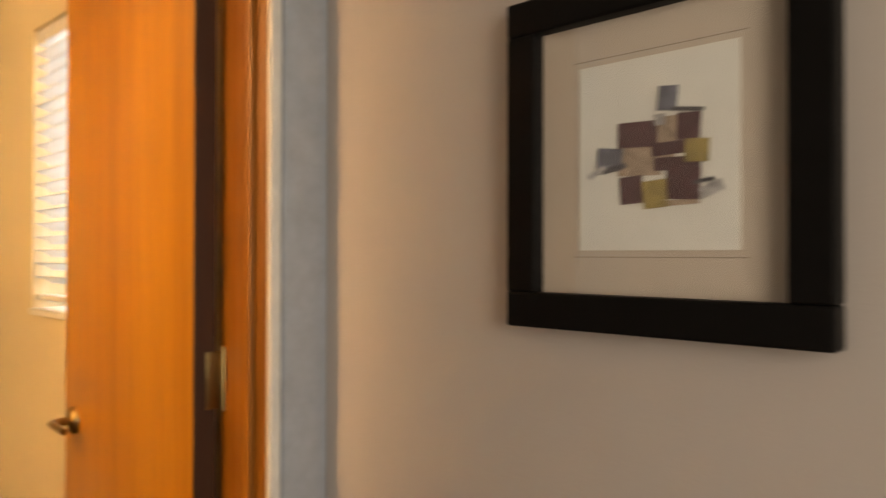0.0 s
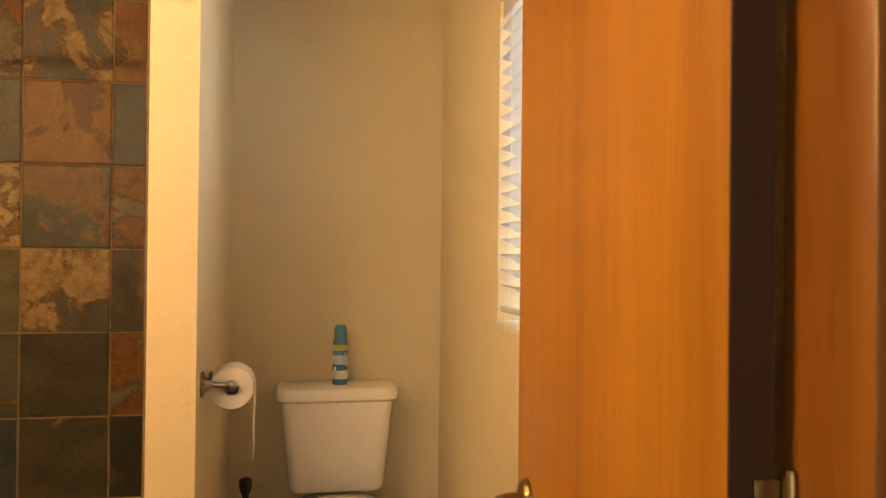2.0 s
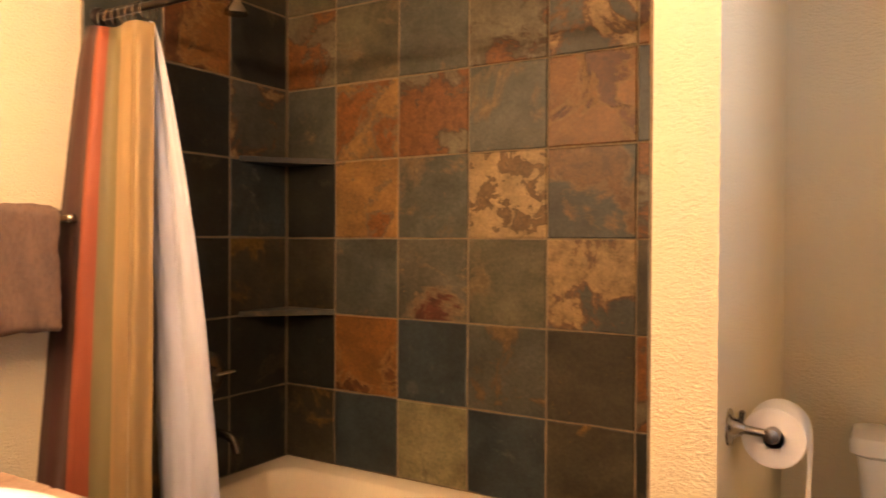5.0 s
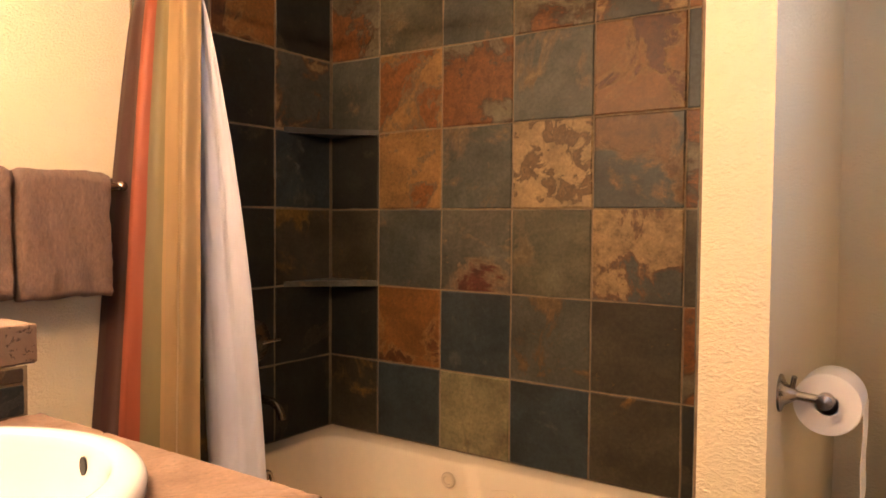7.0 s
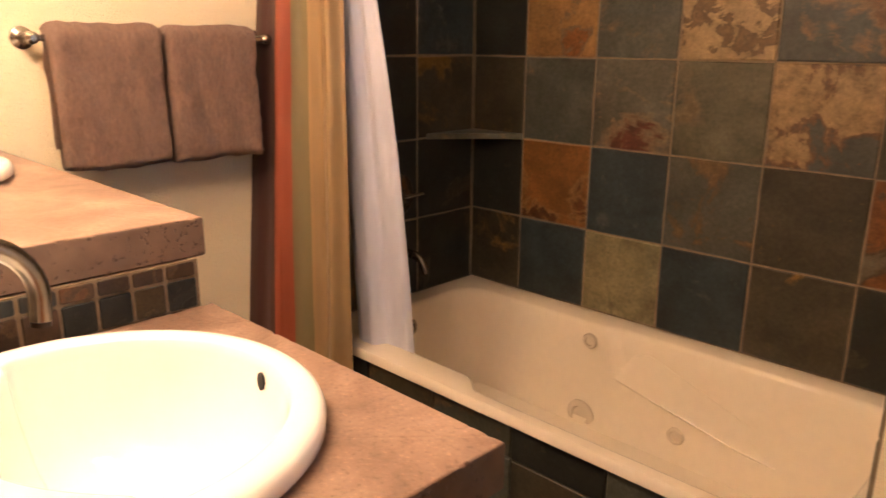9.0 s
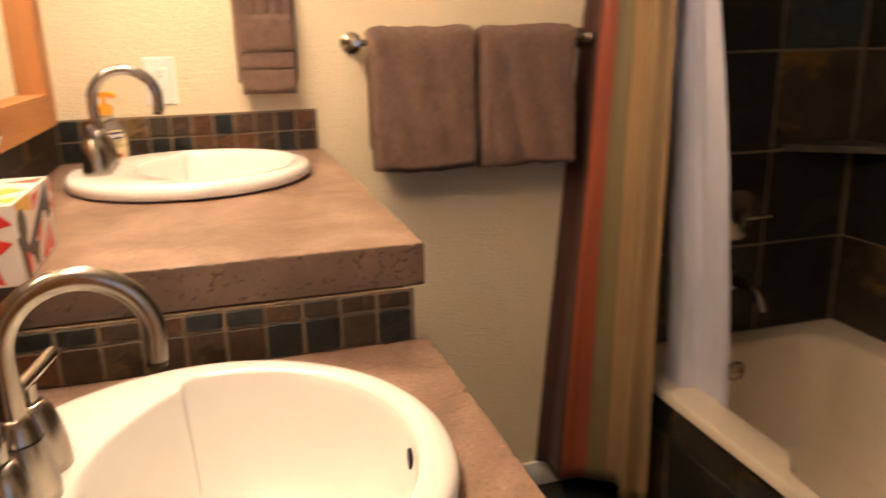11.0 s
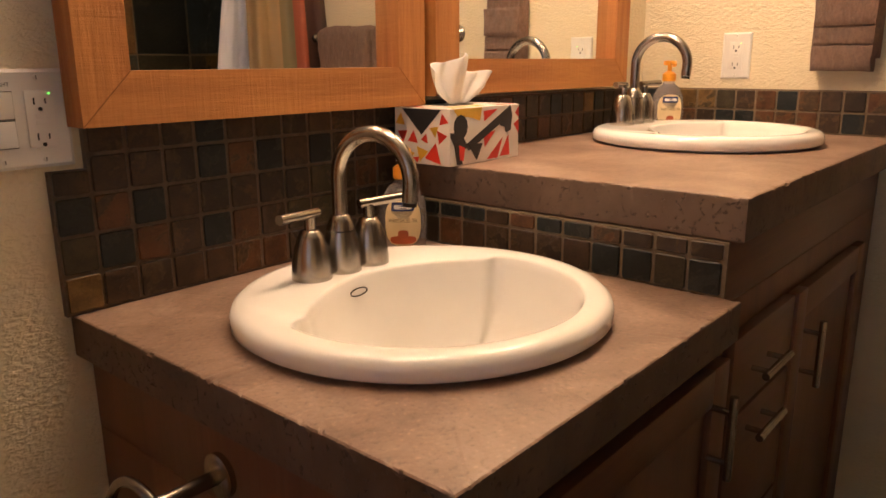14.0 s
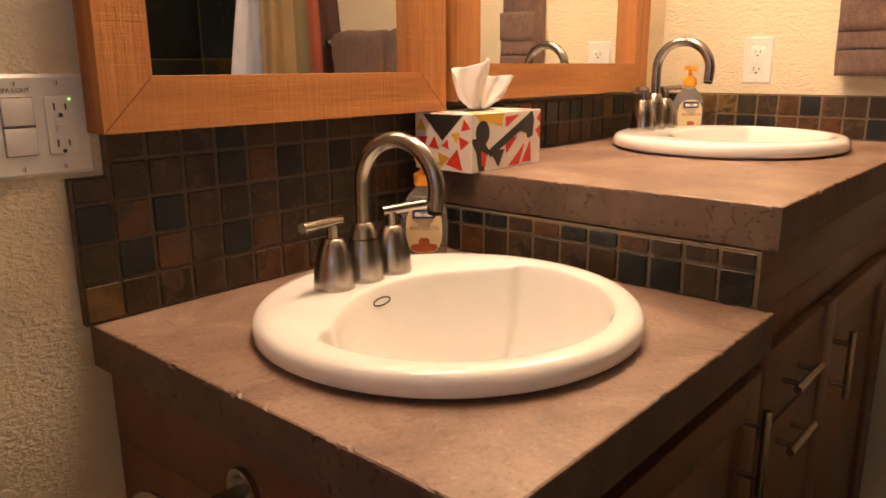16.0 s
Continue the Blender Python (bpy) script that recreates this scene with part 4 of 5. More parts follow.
def towel(y0, y1, zb_front, zb_back, seed, label):
    """A thick folded bath towel laid over the bar."""
    bm = bmesh.new()
    xb, zt, th = EX + 0.07, 1.476, 0.036
    n = 24
    loops = []
    ny = 56
    for j in range(ny + 1):
        t = j / ny
        y = y0 + (y1 - y0) * t
        e = min(t, 1 - t) * (y1 - y0)
        pinch = 1.0 if e > 0.015 else (0.45 + 0.55 * math.sqrt(max(0.0, e / 0.015)))
        lp = []
        outer_front, outer_back = xb + 0.012 + th * pinch, xb - 0.014 - 0.02 * pinch
        zf = zb_front + 0.003 * math.sin(t * 7 + seed)
        zs = [zf + (zt - zf) * k / n for k in range(n + 1)]
        for k, z in enumerate(zs):
            bulge = 0.002 * math.sin(k * 0.5 + t * 5 + seed) + 0.005 * math.sin(t * 19 + seed * 2 + k * 0.25) * (1 - 0.6 * k / n) + 0.012 * (1 - k / n)
            lp.append((outer_front + bulge * pinch - (0.012 if k == 0 else 0), y, z))
        for a in (35, 70, 110, 145):
            lp.append((xb + (th + 0.008) * 0.9 * math.cos(radians(a)), y, zt + 0.024 * math.sin(radians(a)) * pinch))
        for k in range(n, -1, -1):
            z = zb_back + (zt - zb_back) * k / n
            lp.append((max(EX + 0.003, outer_back), y, z))
        lp.append((xb - 0.006, y, zb_back + 0.01))
        lp.append((xb - 0.004, y, 1.44))
        lp.append((xb + 0.006, y, 1.445))
        lp.append((xb + 0.010, y, zf + 0.012))
        loops.append(lp)
    rings(bm, loops)
    for v in bm.verts:
        q = noise.noise_vector(v.co * 9 + Vector((seed, 0, 0))) * 0.005 + noise.noise_vector(v.co * 30) * 0.0050
        v.co.x += q.x if v.co.x > EX + 0.02 else 0
        v.co.y += q.y
        v.co.z += q.z
    ob = finish("bath_towel", bm, TOWEL, smooth="all")
    return tagged(ob, label, "towel", "bath towels on the bar")
towel(-1.605, -1.330, 1.142, 1.19, 1.0, "folded taupe terry bath towel on the bar, rumpled")
towel(-1.322, -1.052, 1.138, 1.20, 4.2, "folded taupe terry bath towel hanging smoothly on the bar")

# hand towel: a gathered towel tucked behind a folded pocket
hand_towel = empty("hand_towel", (EX, -1.848, 1.72), "small taupe hand towel with folded pocket on a hook", "towel")
bm = bmesh.new()
loops = []
for j in range(31):
    t = j / 30
    z = 1.735 - 0.36 * t
    w = 0.024 + 0.048 * min(1, t * 2.2)
    lp = []
    for k in range(41):
        s = k / 40 * 2 - 1
        lp.append((EX + 0.034 + 0.010 * math.cos(s * 15) * (0.3 + t) + 0.012 * (1 - s * s), -1.848 + s * w, z))
    for k in range(41):
        s = 1 - k / 40 * 2
        lp.append((EX + 0.010, -1.848 + s * w, z))
    loops.append(lp)
rings(bm, loops)
at(hand_towel, part("gathered_cloth", bm, TOWEL, hand_towel))
def soft_block(a, b, bev, amp, seed):
    bm = box(a, b)
    bmesh.ops.subdivide_edges(bm, edges=list(bm.edges), cuts=11, use_grid_fill=True)
    c = (Vector(a) + Vector(b)) / 2
    h = (Vector(b) - Vector(a)) / 2
    for v in bm.verts:
        d = v.co - c
        q = [abs(d[i]) / h[i] for i in range(3)]
        v.co.x -= math.copysign(bev, d.x) * (max(q[1], q[2]) ** 8)
        v.co += noise.noise_vector(v.co * 22 + Vector((seed, 0, 0))) * amp
    return bm
at(hand_towel, part("pocket", soft_block((EX + 0.012, -1.912, 1.448), (EX + 0.066, -1.784, 1.532), 0.008, 0.003, 2), TOWEL, hand_towel),
   part("pocket_band", soft_block((EX + 0.012, -1.909, 1.405), (EX + 0.060, -1.786, 1.447), 0.006, 0.0025, 5), TOWEL, hand_towel),
   part("pocket_hem", soft_block((EX + 0.012, -1.911, 1.347), (EX + 0.064, -1.784, 1.405), 0.008, 0.003, 7), TOWEL, hand_towel),
   part("hook", tube([(EX, -1.848, 1.74), (EX + 0.04, -1.848, 1.735), (EX + 0.05, -1.848, 1.755)], 0.006), NICKEL, hand_towel, "brushed nickel hook"))


# ---- vanity ----
CF = -1.742   # cabinet front
def cabinet_door(unit, x0, x1, z0, z1, y=CF, frame_w=0.055):
    """Shaker door: stiles, rails and a recessed panel."""
    d = part("door", box((x0, y - 0.004, z0), (x0 + frame_w, y + 0.014, z1), 0.002), CABINET, unit)
    at(unit, d)
    for nm, a, b, m in (("stile", (x1 - frame_w, y - 0.004, z0), (x1, y + 0.014, z1), CABINET), ("rail", (x0 + frame_w, y - 0.004, z0), (x1 - frame_w, y + 0.014, z0 + frame_w), CABINET_X), ("rail", (x0 + frame_w, y - 0.004, z1 - frame_w), (x1 - frame_w, y + 0.014, z1), CABINET_X), ("panel", (x0 + frame_w, y - 0.003, z0 + frame_w), (x1 - frame_w, y + 0.004, z1 - frame_w), CABINET)):
        part(nm, box(a, b, 0.0015), m, d).matrix_parent_inverse = Matrix.Identity(4)
    return d
def pull(parent, a, b, out=0.030, r=0.006):
    """A bar pull between two points on the front, on two posts."""
    a, b = Vector(a), Vector(b)
    d = (b - a).normalized()
    o = Vector((0, out, 0))
    h = part("handle", tube([a + o - d * 0.012, b + o + d * 0.012], r, 12), NICKEL, parent, "brushed nickel bar handle")
    for p in (a + d * 0.012, b - d * 0.012):
        part("post", tube([p, p + o], 0.0045, 10), NICKEL, h)
    return h
base = empty("vanity_cabinet", (1.02, MY, F), "dark brown wooden cabinet under the lower worktop", "cabinet")
at(base, part("body", box((0.706, MY + 0.004, F + 0.09), (1.322, CF - 0.005, 0.895), 0.002), CABINET, base),
   part("top_rail", box((0.706, CF - 0.025, 0.8955), (1.304, CF - 0.005, 0.999), 0.001), CABINET_X, base),
   part("side_panel", box((1.3045, MY + 0.004, 0.8955), (1.322, CF - 0.005, 0.999), 0.001), CABINET, base),
   part("toe_kick", box((0.706, MY + 0.004, F), (1.31, CF - 0.07, F + 0.089)), CABINET_X, base))
d1 = cabinet_door(base, 0.712, 1.316, 0.20, 0.965)
pull(d1, (0.768, CF + 0.012, 0.822), (0.768, CF + 0.012, 0.922))
tall = empty("vanity_cabinet", (0.23, MY, F), "dark brown wooden cabinet with drawers under raised worktop", "cabinet")
at(tall, part("body", box((EX + 0.004, MY + 0.004, F + 0.09), (0.704, CF - 0.005, 1.035), 0.002), CABINET, tall),
   part("top_rail", box((EX + 0.004, CF - 0.025, 1.0355), (0.7335, CF - 0.005, 1.1355), 0.001), CABINET_X, tall),
   part("side_panel", box((0.686, MY + 0.02, 1.0355), (0.7335, CF - 0.0255, 1.1355), 0.001), CABINET, tall),
   part("toe_kick", box((EX + 0.004, MY + 0.004, F), (0.704, CF - 0.07, F + 0.089)), CABINET_X, tall))
d2 = cabinet_door(tall, -0.085, 0.405, 0.20, 0.985, CF + 0.004)
pull(d2, (0.348, CF + 0.018, 0.815), (0.348, CF + 0.018, 0.915))
for z0, z1, hz in ((0.862, 0.985, 0.918), (0.63, 0.855, 0.818), (0.42, 0.623, 0.55), (0.20, 0.413, 0.33)):
    dr = part("drawer", box((0.413, CF - 0.004, z0), (0.698, CF + 0.014, z1), 0.002), CABINET_X, tall)
    at(tall, dr)
    if hz > 0.6:
        pull(dr, (0.528, CF + 0.012, hz), (0.624, CF + 0.012, hz))


def slab(name, a, b, hole, label, seed):
    """A cast worktop with a round cut-out and slightly chipped arrises."""
    cx, cy, r = hole
    n = 720
    def out(inset, z):
        pts = []
        for i in range(n):
            t = 2 * math.pi * i / n
            dx, dy = math.cos(t), math.sin(t)
            x0, x1, y0, y1 = a[0] + inset, b[0] - inset, a[1] + inset, b[1] - inset
            k = min(((x1 - cx) if dx > 0 else (x0 - cx)) / dx if abs(dx) > 1e-9 else 99, ((y1 - cy) if dy > 0 else (y0 - cy)) / dy if abs(dy) > 1e-9 else 99)
            pts.append([cx + dx * k, cy + dy * k, z])
        for qx, qy in ((x0, y0), (x0, y1), (x1, y0), (x1, y1)):
            i = min(range(n), key=lambda q: (pts[q][0] - qx) ** 2 + (pts[q][1] - qy) ** 2)
            pts[i] = [qx, qy, z]
        return pts
    def chip(pts, amt):
        for p in pts:
            k = noise.noise(Vector(p) * 55 + Vector((seed, 0, 0))) * 0.6 + noise.noise(Vector(p) * 140) * 0.5
            k = max(0.0, k - 0.12)
            p[2] -= amt * k
            p[0] -= math.copysign(amt * k * 0.4, p[0] - cx)
            p[1] -= math.copysign(amt * k * 0.4, p[1] - cy)
        return pts
    circ = [(cx + r * math.cos(2 * math.pi * i / n), cy + r * math.sin(2 * math.pi * i / n)) for i in range(n)]
    bm = bmesh.new()
    loops = [[(x, y, a[2]) for x, y in circ], [(x, y, b[2]) for x, y in circ], chip(out(0.008, b[2]), 0.0012), chip(out(0.0025, b[2] - 0.0002), 0.005), chip(out(0.0006, b[2] - 0.0016), 0.007), chip(out(0.0, b[2] - 0.005), 0.006), out(0.0, (a[2] + b[2]) / 2), chip(out(0.0, a[2] + 0.003), 0.002), out(0.003, a[2])]
    vs = rings(bm, loops, False, False)
    for i in range(n):
        bm.faces.new((vs[-1][i], vs[-1][(i + 1) % n], vs[0][(i + 1) % n], vs[0][i]))
    bmesh.ops.recalc_face_normals(bm, faces=bm.faces)
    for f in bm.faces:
        # upward faces take the top's colour, the rest the shade-darkened side
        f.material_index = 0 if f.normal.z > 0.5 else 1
    return tagged(finish(name, bm, [CONCRETE, CONCRETE_SIDE_SHADED]), label, "worktop")
slab("worktop_lower", (0.7345, MY + 0.001, 0.9995), (1.340, UFR + 0.004, LT), (1.036, -2.018, 0.215), "brown cast concrete worktop around the lower sink", 1)
slab("worktop_raised", (EX + 0.001, MY + 0.001, 1.136), (0.7335, UFR, UT), (0.082, -2.038, 0.215), "raised brown cast concrete worktop with pitted edge", 5)

# mosaic splashbacks
P, D = 0.0505, 0.0032
def mosaic(parent, o, u, v, length, rows, heights=None, picks=None, rnd=random.Random(12)):
    nrm = Vector(u).cross(Vector(v))
    x, z = 0.0, 0.0
    for r in range(rows):
        h = (heights[r] if heights else P) - 0.0045
        k = 0
        x = 0.0
        while x < length - 0.012:
            w = min(P, length - x) - 0.0045 - rnd.choice((0, 0.0006, 0.0012))
            oo = Vector(o) + Vector(u) * (x + 0.002) + Vector(v) * (z + 0.002)
            tile(parent, oo, u, v, w, h, D, MOSAIC[rnd.choices(range(6), (6, 9, 8, 3, 0.6, 2) if not picks else picks)[0]], 0.0012)
            x += P
        z += h + 0.0045
def splash(name, a, b, label, bed=GROUT_DARK):
    """The mortar bed that shows in the joints."""
    return tagged(finish(name, box(a, b), bed), label, "splashback", kind="structure")
s1 = splash("splashback_1", (0.735, MY, LT), (1.3005, MY + 0.011, LT + 0.256), "dark slate mosaic splashback with brown grout")
s1b = part("mortar_bed", box((1.3006, MY + 0.0005, LT), (1.348, MY + 0.011, LT + 0.186)), GROUT_DARK, s1, "", False)
mosaic(s1, (1.2985, MY + 0.011, LT + 0.002), (-1, 0, 0), (0, 0, 1), 0.563, 5)
mosaic(s1, (1.3475, MY + 0.011, LT + 0.002), (-1, 0, 0), (0, 0, 1), 0.049, 4, (P, P, P, 0.034))
s2 = splash("splashback_2", (EX, MY, UT), (0.734, MY + 0.011, UT + 0.104), "dark slate mosaic splashback with pale grout")
mosaic(s2, (0.733, MY + 0.011, UT + 0.002), (-1, 0, 0), (0, 0, 1), 0.985, 2)
s3 = splash("splashback_3", (EX, MY + 0.0145, UT), (EX + 0.011, -1.735, UT + 0.104), "multicoloured slate mosaic splashback on the end wall", GROUT)
mosaic(s3, (EX + 0.011, MY + 0.016, UT + 0.002), (0, 1, 0), (0, 0, 1), 0.608, 2, None, (4, 3, 2, 4, 4, 1))
s4 = splash("splashback_4", (0.7340, MY + 0.0145, LT + 0.0005), (0.7395, -1.736, 1.1355), "slate mosaic strip under the raised worktop", GROUT)
mosaic(s4, (0.7395, MY + 0.0155, LT + 0.001), (0, 1, 0), (0, 0, 1), 0.606, 2, (0.050, 0.0265), (8, 6, 4, 1, 0.3, 3))


def sink(cx, cy, zt, label):
    """Round drop-in basin with a tap ledge across the back of its bowl."""
    s = empty("sink", (cx, cy, zt), label, "sink", "vanity sinks")
    n = 120
    def ring(r, z):
        return [(r * 1.02 * math.cos(2 * math.pi * i / n), r * math.sin(2 * math.pi * i / n), z) for i in range(n)]
    def bowl_ring(r, back, z, oy=0.006, soft=0.006):
        """The round bowl, cut off by a ledge that curves back behind the tap line and ends in two small horns."""
        out = []
        for i in range(n):
            a = 2 * math.pi * i / n
            x, y = r * 1.02 * math.cos(a), r * math.sin(a) + oy
            w = abs(x) * 0.190 / r
            horn = min(1.0, max(0.0, (w - 0.158) / 0.030))
            wave = back + 0.068 * (w / 0.152) ** 2 * (r / 0.190) - 0.020 * horn * horn * (3 - 2 * horn)
            y = wave + math.log1p(math.exp((y - wave) / (soft * 0.5))) * soft * 0.5 if y - wave < 0.2 else y
            out.append((x, y, z))
        return out
    bm = bmesh.new()
    loops = [ring(0.222, 0.0005), ring(0.226, 0.0040), ring(0.236, 0.0045), ring(0.2405, 0.008), ring(0.2405, 0.019), ring(0.2375, 0.026), ring(0.231, 0.0305), ring(0.221, 0.0320)]
    loops += [bowl_ring(r, back, z, soft=soft) for r, back, z, soft in (
        (0.204, -0.113, 0.0316, 0.009), (0.2005, -0.110, 0.0305, 0.009), (0.198, -0.108, 0.0270, 0.009), (0.195, -0.106, 0.016, 0.010), (0.191, -0.102, -0.012, 0.013),
        (0.183, -0.095, -0.050, 0.018), (0.165, -0.084, -0.088, 0.024), (0.13, -0.066, -0.118, 0.030), (0.08, -0.046, -0.133, 0.030), (0.025, -0.03, -0.138, 0.02))]
    rings(bm, loops, False, True)
    part("basin", bm, PORCELAIN, s, "", "all")
    part("drain", lathe([(0, 0.004), (0.018, 0.005), (0.026, 0.003), (0.029, 0.0), (0, -0.001)], (0, 0.012, -0.1305)), NICKEL, s, "brushed nickel drain")
    part("overflow_hole", lathe([(0, 0), (0.009, 0), (0.009, 0.003), (0, 0.003)], (0.010, 0.1955, 0.004), "y", 18, 0.75, 1.3), BLACK, s, "dark overflow opening")
    bm = tube([(0.017 * math.cos(a), 0, 0.006 * math.sin(a)) for a in [6.283 * i / 24 for i in range(25)]], 0.0011, 6)
    for v in bm.verts:
        v.co = Vector((v.co.x * 0.9 + 0.020, -0.1015 + v.co.y, v.co.z * 0.9 + 0.010))
    part("badge", bm, DARK_METAL, s, "dark oval maker badge, lettering omitted")
    return s
sink(1.036, -2.018, LT, "white round porcelain sink in the lower worktop")
sink(0.082, -2.038, UT, "white round porcelain sink in the raised worktop")


def faucet(cx, cy, z, swing, label):
    f = empty("faucet", (cx, cy, z), label, "faucet", "vanity faucets")
    bell = [(0, 0), (0.0262, 0), (0.0275, 0.003), (0.0275, 0.012), (0.0262, 0.026), (0.0232, 0.044), (0.0180, 0.060), (0.0130, 0.069), (0.0105, 0.0705)]
    part("spout_base", lathe([(0, 0), (0.0262, 0), (0.0275, 0.003), (0.0275, 0.014), (0.0262, 0.030), (0.0232, 0.048), (0.0205, 0.0605), (0, 0.0605)]), NICKEL, f)
    part("spout_collar", lathe([(0, 0.0612), (0.0188, 0.0612), (0.0200, 0.0622), (0.0165, 0.074), (0.0125, 0.082), (0.011, 0.083), (0, 0.083)]), NICKEL, f)
    d = Vector((math.sin(radians(swing)), math.cos(radians(swing)), 0))
    pts = [Vector((0, 0, 0.07)), Vector((0, 0, 0.11)), Vector((0, 0, 0.136))]
    R = 0.060
    for i in range(1, 19):
        a = radians(180 - 190 * i / 18)
        pts.append(d * (R + R * math.cos(a)) + Vector((0, 0, 0.136 + R * math.sin(a))))
    pts.append(pts[-1] + (pts[-1] - pts[-2]).normalized() * 0.014)
    part("spout", tube(pts, 0.0106, 18), NICKEL, f)
    tip = pts[-1]
    part("aerator", tube([tip - Vector((0, 0, 0.001)), tip + (pts[-1] - pts[-2]).normalized() * 0.006], 0.0095, 16), DARK_METAL, f)
    for sx in (-1, 1):
        b = part("handle_base", lathe(bell + [(0.0076, 0.0708), (0.0076, 0.088), (0, 0.088)], (sx * 0.054, 0.0, 0)), NICKEL, f)
        a = Vector((sx * 0.054, 0, 0.0915))
        e = Vector((sx, 0.18, 0.03)).normalized()
        part("lever", tube([a - e * 0.016, a + e * 0.058], 0.0068, 14), NICKEL, b)
    return f
faucet(1.046, -2.163, LT + 0.0285, -8, "brushed nickel gooseneck faucet with two lever handles")
faucet(0.088, -2.208, UT + 0.0300, -4, "brushed nickel gooseneck faucet with two lever handles")


# ---- mirrors ----
def mirror(x0, x1, z0, z1, label):
    m = empty("wall_mirror", ((x0 + x1) / 2, MY, z0), label, "mirror", "vanity mirrors")
    yb, yf, w = MY + 0.0145, MY + 0.058, 0.066
    def mitred(pts, mat):
        bm = bmesh.new()
        rings(bm, [[(x, yb, z) for x, z in pts], [(x, yf - 0.002, z) for x, z in pts], [(x * 0.998 + 0.002 * sum(p[0] for p in pts) / 4, yf, z * 0.998 + 0.002 * sum(p[1] for p in pts) / 4) for x, z in pts]])
        ob = part("frame_bar", bm, mat, m, "", False)
        at(m, ob)
    g = 0.0004
    mitred([(x0, z0), (x1, z0), (x1 - w, z0 + w), (x0 + w, z0 + w)], FRAME_X)
    mitred([(x0, z1), (x0 + w, z1 - w), (x1 - w, z1 - w), (x1, z1)], FRAME_X)
    mitred([(x0, z0 + g), (x0 + w, z0 + w + g), (x0 + w, z1 - w - g), (x0, z1 - g)], FRAME_Z)
    mitred([(x1, z0 + g), (x1, z1 - g), (x1 - w, z1 - w - g), (x1 - w, z0 + w + g)], FRAME_Z)
    ob = part("mirror_glass", box((x0 + w - 0.006, yb + 0.012, z0 + w - 0.006), (x1 - w + 0.006, yb + 0.0165, z1 - w + 0.006)), MIRROR, m, "clear mirror glass", False)
    at(m, ob)
    ob = part("backing", box((x0 + 0.01, MY + 0.0005, z0 + 0.012), (x1 - 0.01, yb - 0.0005, z1 - 0.01)), FRAME_Z, m, "", False)
    at(m, ob)
    return m
mirror(0.712, 1.320, 1.298, 1.98, "fir-framed wall mirror above the lower sink")
mirror(-0.055, 0.682, 1.312, 1.99, "fir-framed wall mirror above the raised sink")

# vanity lights above the mirrors
BULB_GLASS = glow("bulb_glow", (1.0, 0.655, 0.365), BULB)
for cx in (1.0, 0.30):
    vl = empty("vanity_light", (cx, MY, 2.13), "nickel vanity light bar with three glowing frosted shades", "wall lamp", "vanity lights")
    part("back_bar", box((-0.24, 0.001, -0.045), (0.24, 0.03, 0.045), 0.006), NICKEL, vl)
    for i in range(3):
        x = -0.17 + 0.17 * i
        so = part("arm", tube([(x, 0.028, 0), (x, 0.10, 0.012), (x, 0.15, 0.012), (x, 0.185, 0.0)], 0.009, 12), NICKEL, vl)
        part("socket", lathe([(0, 0.178), (0.020, 0.178), (0.024, 0.186), (0.022, 0.196), (0, 0.196)], (x, 0, 0), "y"), NICKEL, so)
        part("shade", lathe([(0.066 * math.sin(math.pi * k / 14), -0.044 * math.cos(math.pi * k / 14)) for k in range(15)], (x, 0.252, 0), "z", 28), BULB_GLASS, so, "glowing frosted glass shade")


# ---- outlets and switches ----
def plate(c, ux, w, h, label, category):
    """A cover plate; local x along the wall, y up, z out of it."""
    e = empty("wall_plate", c, label, category)
    m = Matrix((Vector(ux), Vector((0, 0, 1)), Vector(ux).cross(Vector((0, 0, 1))))).transposed().to_4x4()
    m.translation = Vector(c)
    e.matrix_basis = m
    bm = bmesh.new()
    rings(bm, [[(sx * w / 2, sy * h / 2, 0.0005) for sx, sy in ((-1, -1), (1, -1), (1, 1), (-1, 1))], [(sx * w / 2, sy * h / 2, 0.003) for sx, sy in ((-1, -1), (1, -1), (1, 1), (-1, 1))], [(sx * (w / 2 - 0.004), sy * (h / 2 - 0.004), 0.006) for sx, sy in ((-1, -1), (1, -1), (1, 1), (-1, 1))]])
    part("cover", bm, PLASTIC, e, "", False)
    return e
def screw(e, x, y):
    s = part("screw", lathe([(0, 0.006), (0.0032, 0.006), (0.0028, 0.0072), (0, 0.0074)], (x, y, 0), "z", 12), PLASTIC, e)
    part("screw_slot", box((x - 0.0004, y - 0.0025, 0.0073), (x + 0.0004, y + 0.0025, 0.0078)), BLACK, s)
GAP_SHADOW_GREY = plain("shadow_gap_grey", (0.16, 0.14, 0.12), 0.8)
GREEN = glow("indicator_green", (0.2, 1.0, 0.1), 3.0)
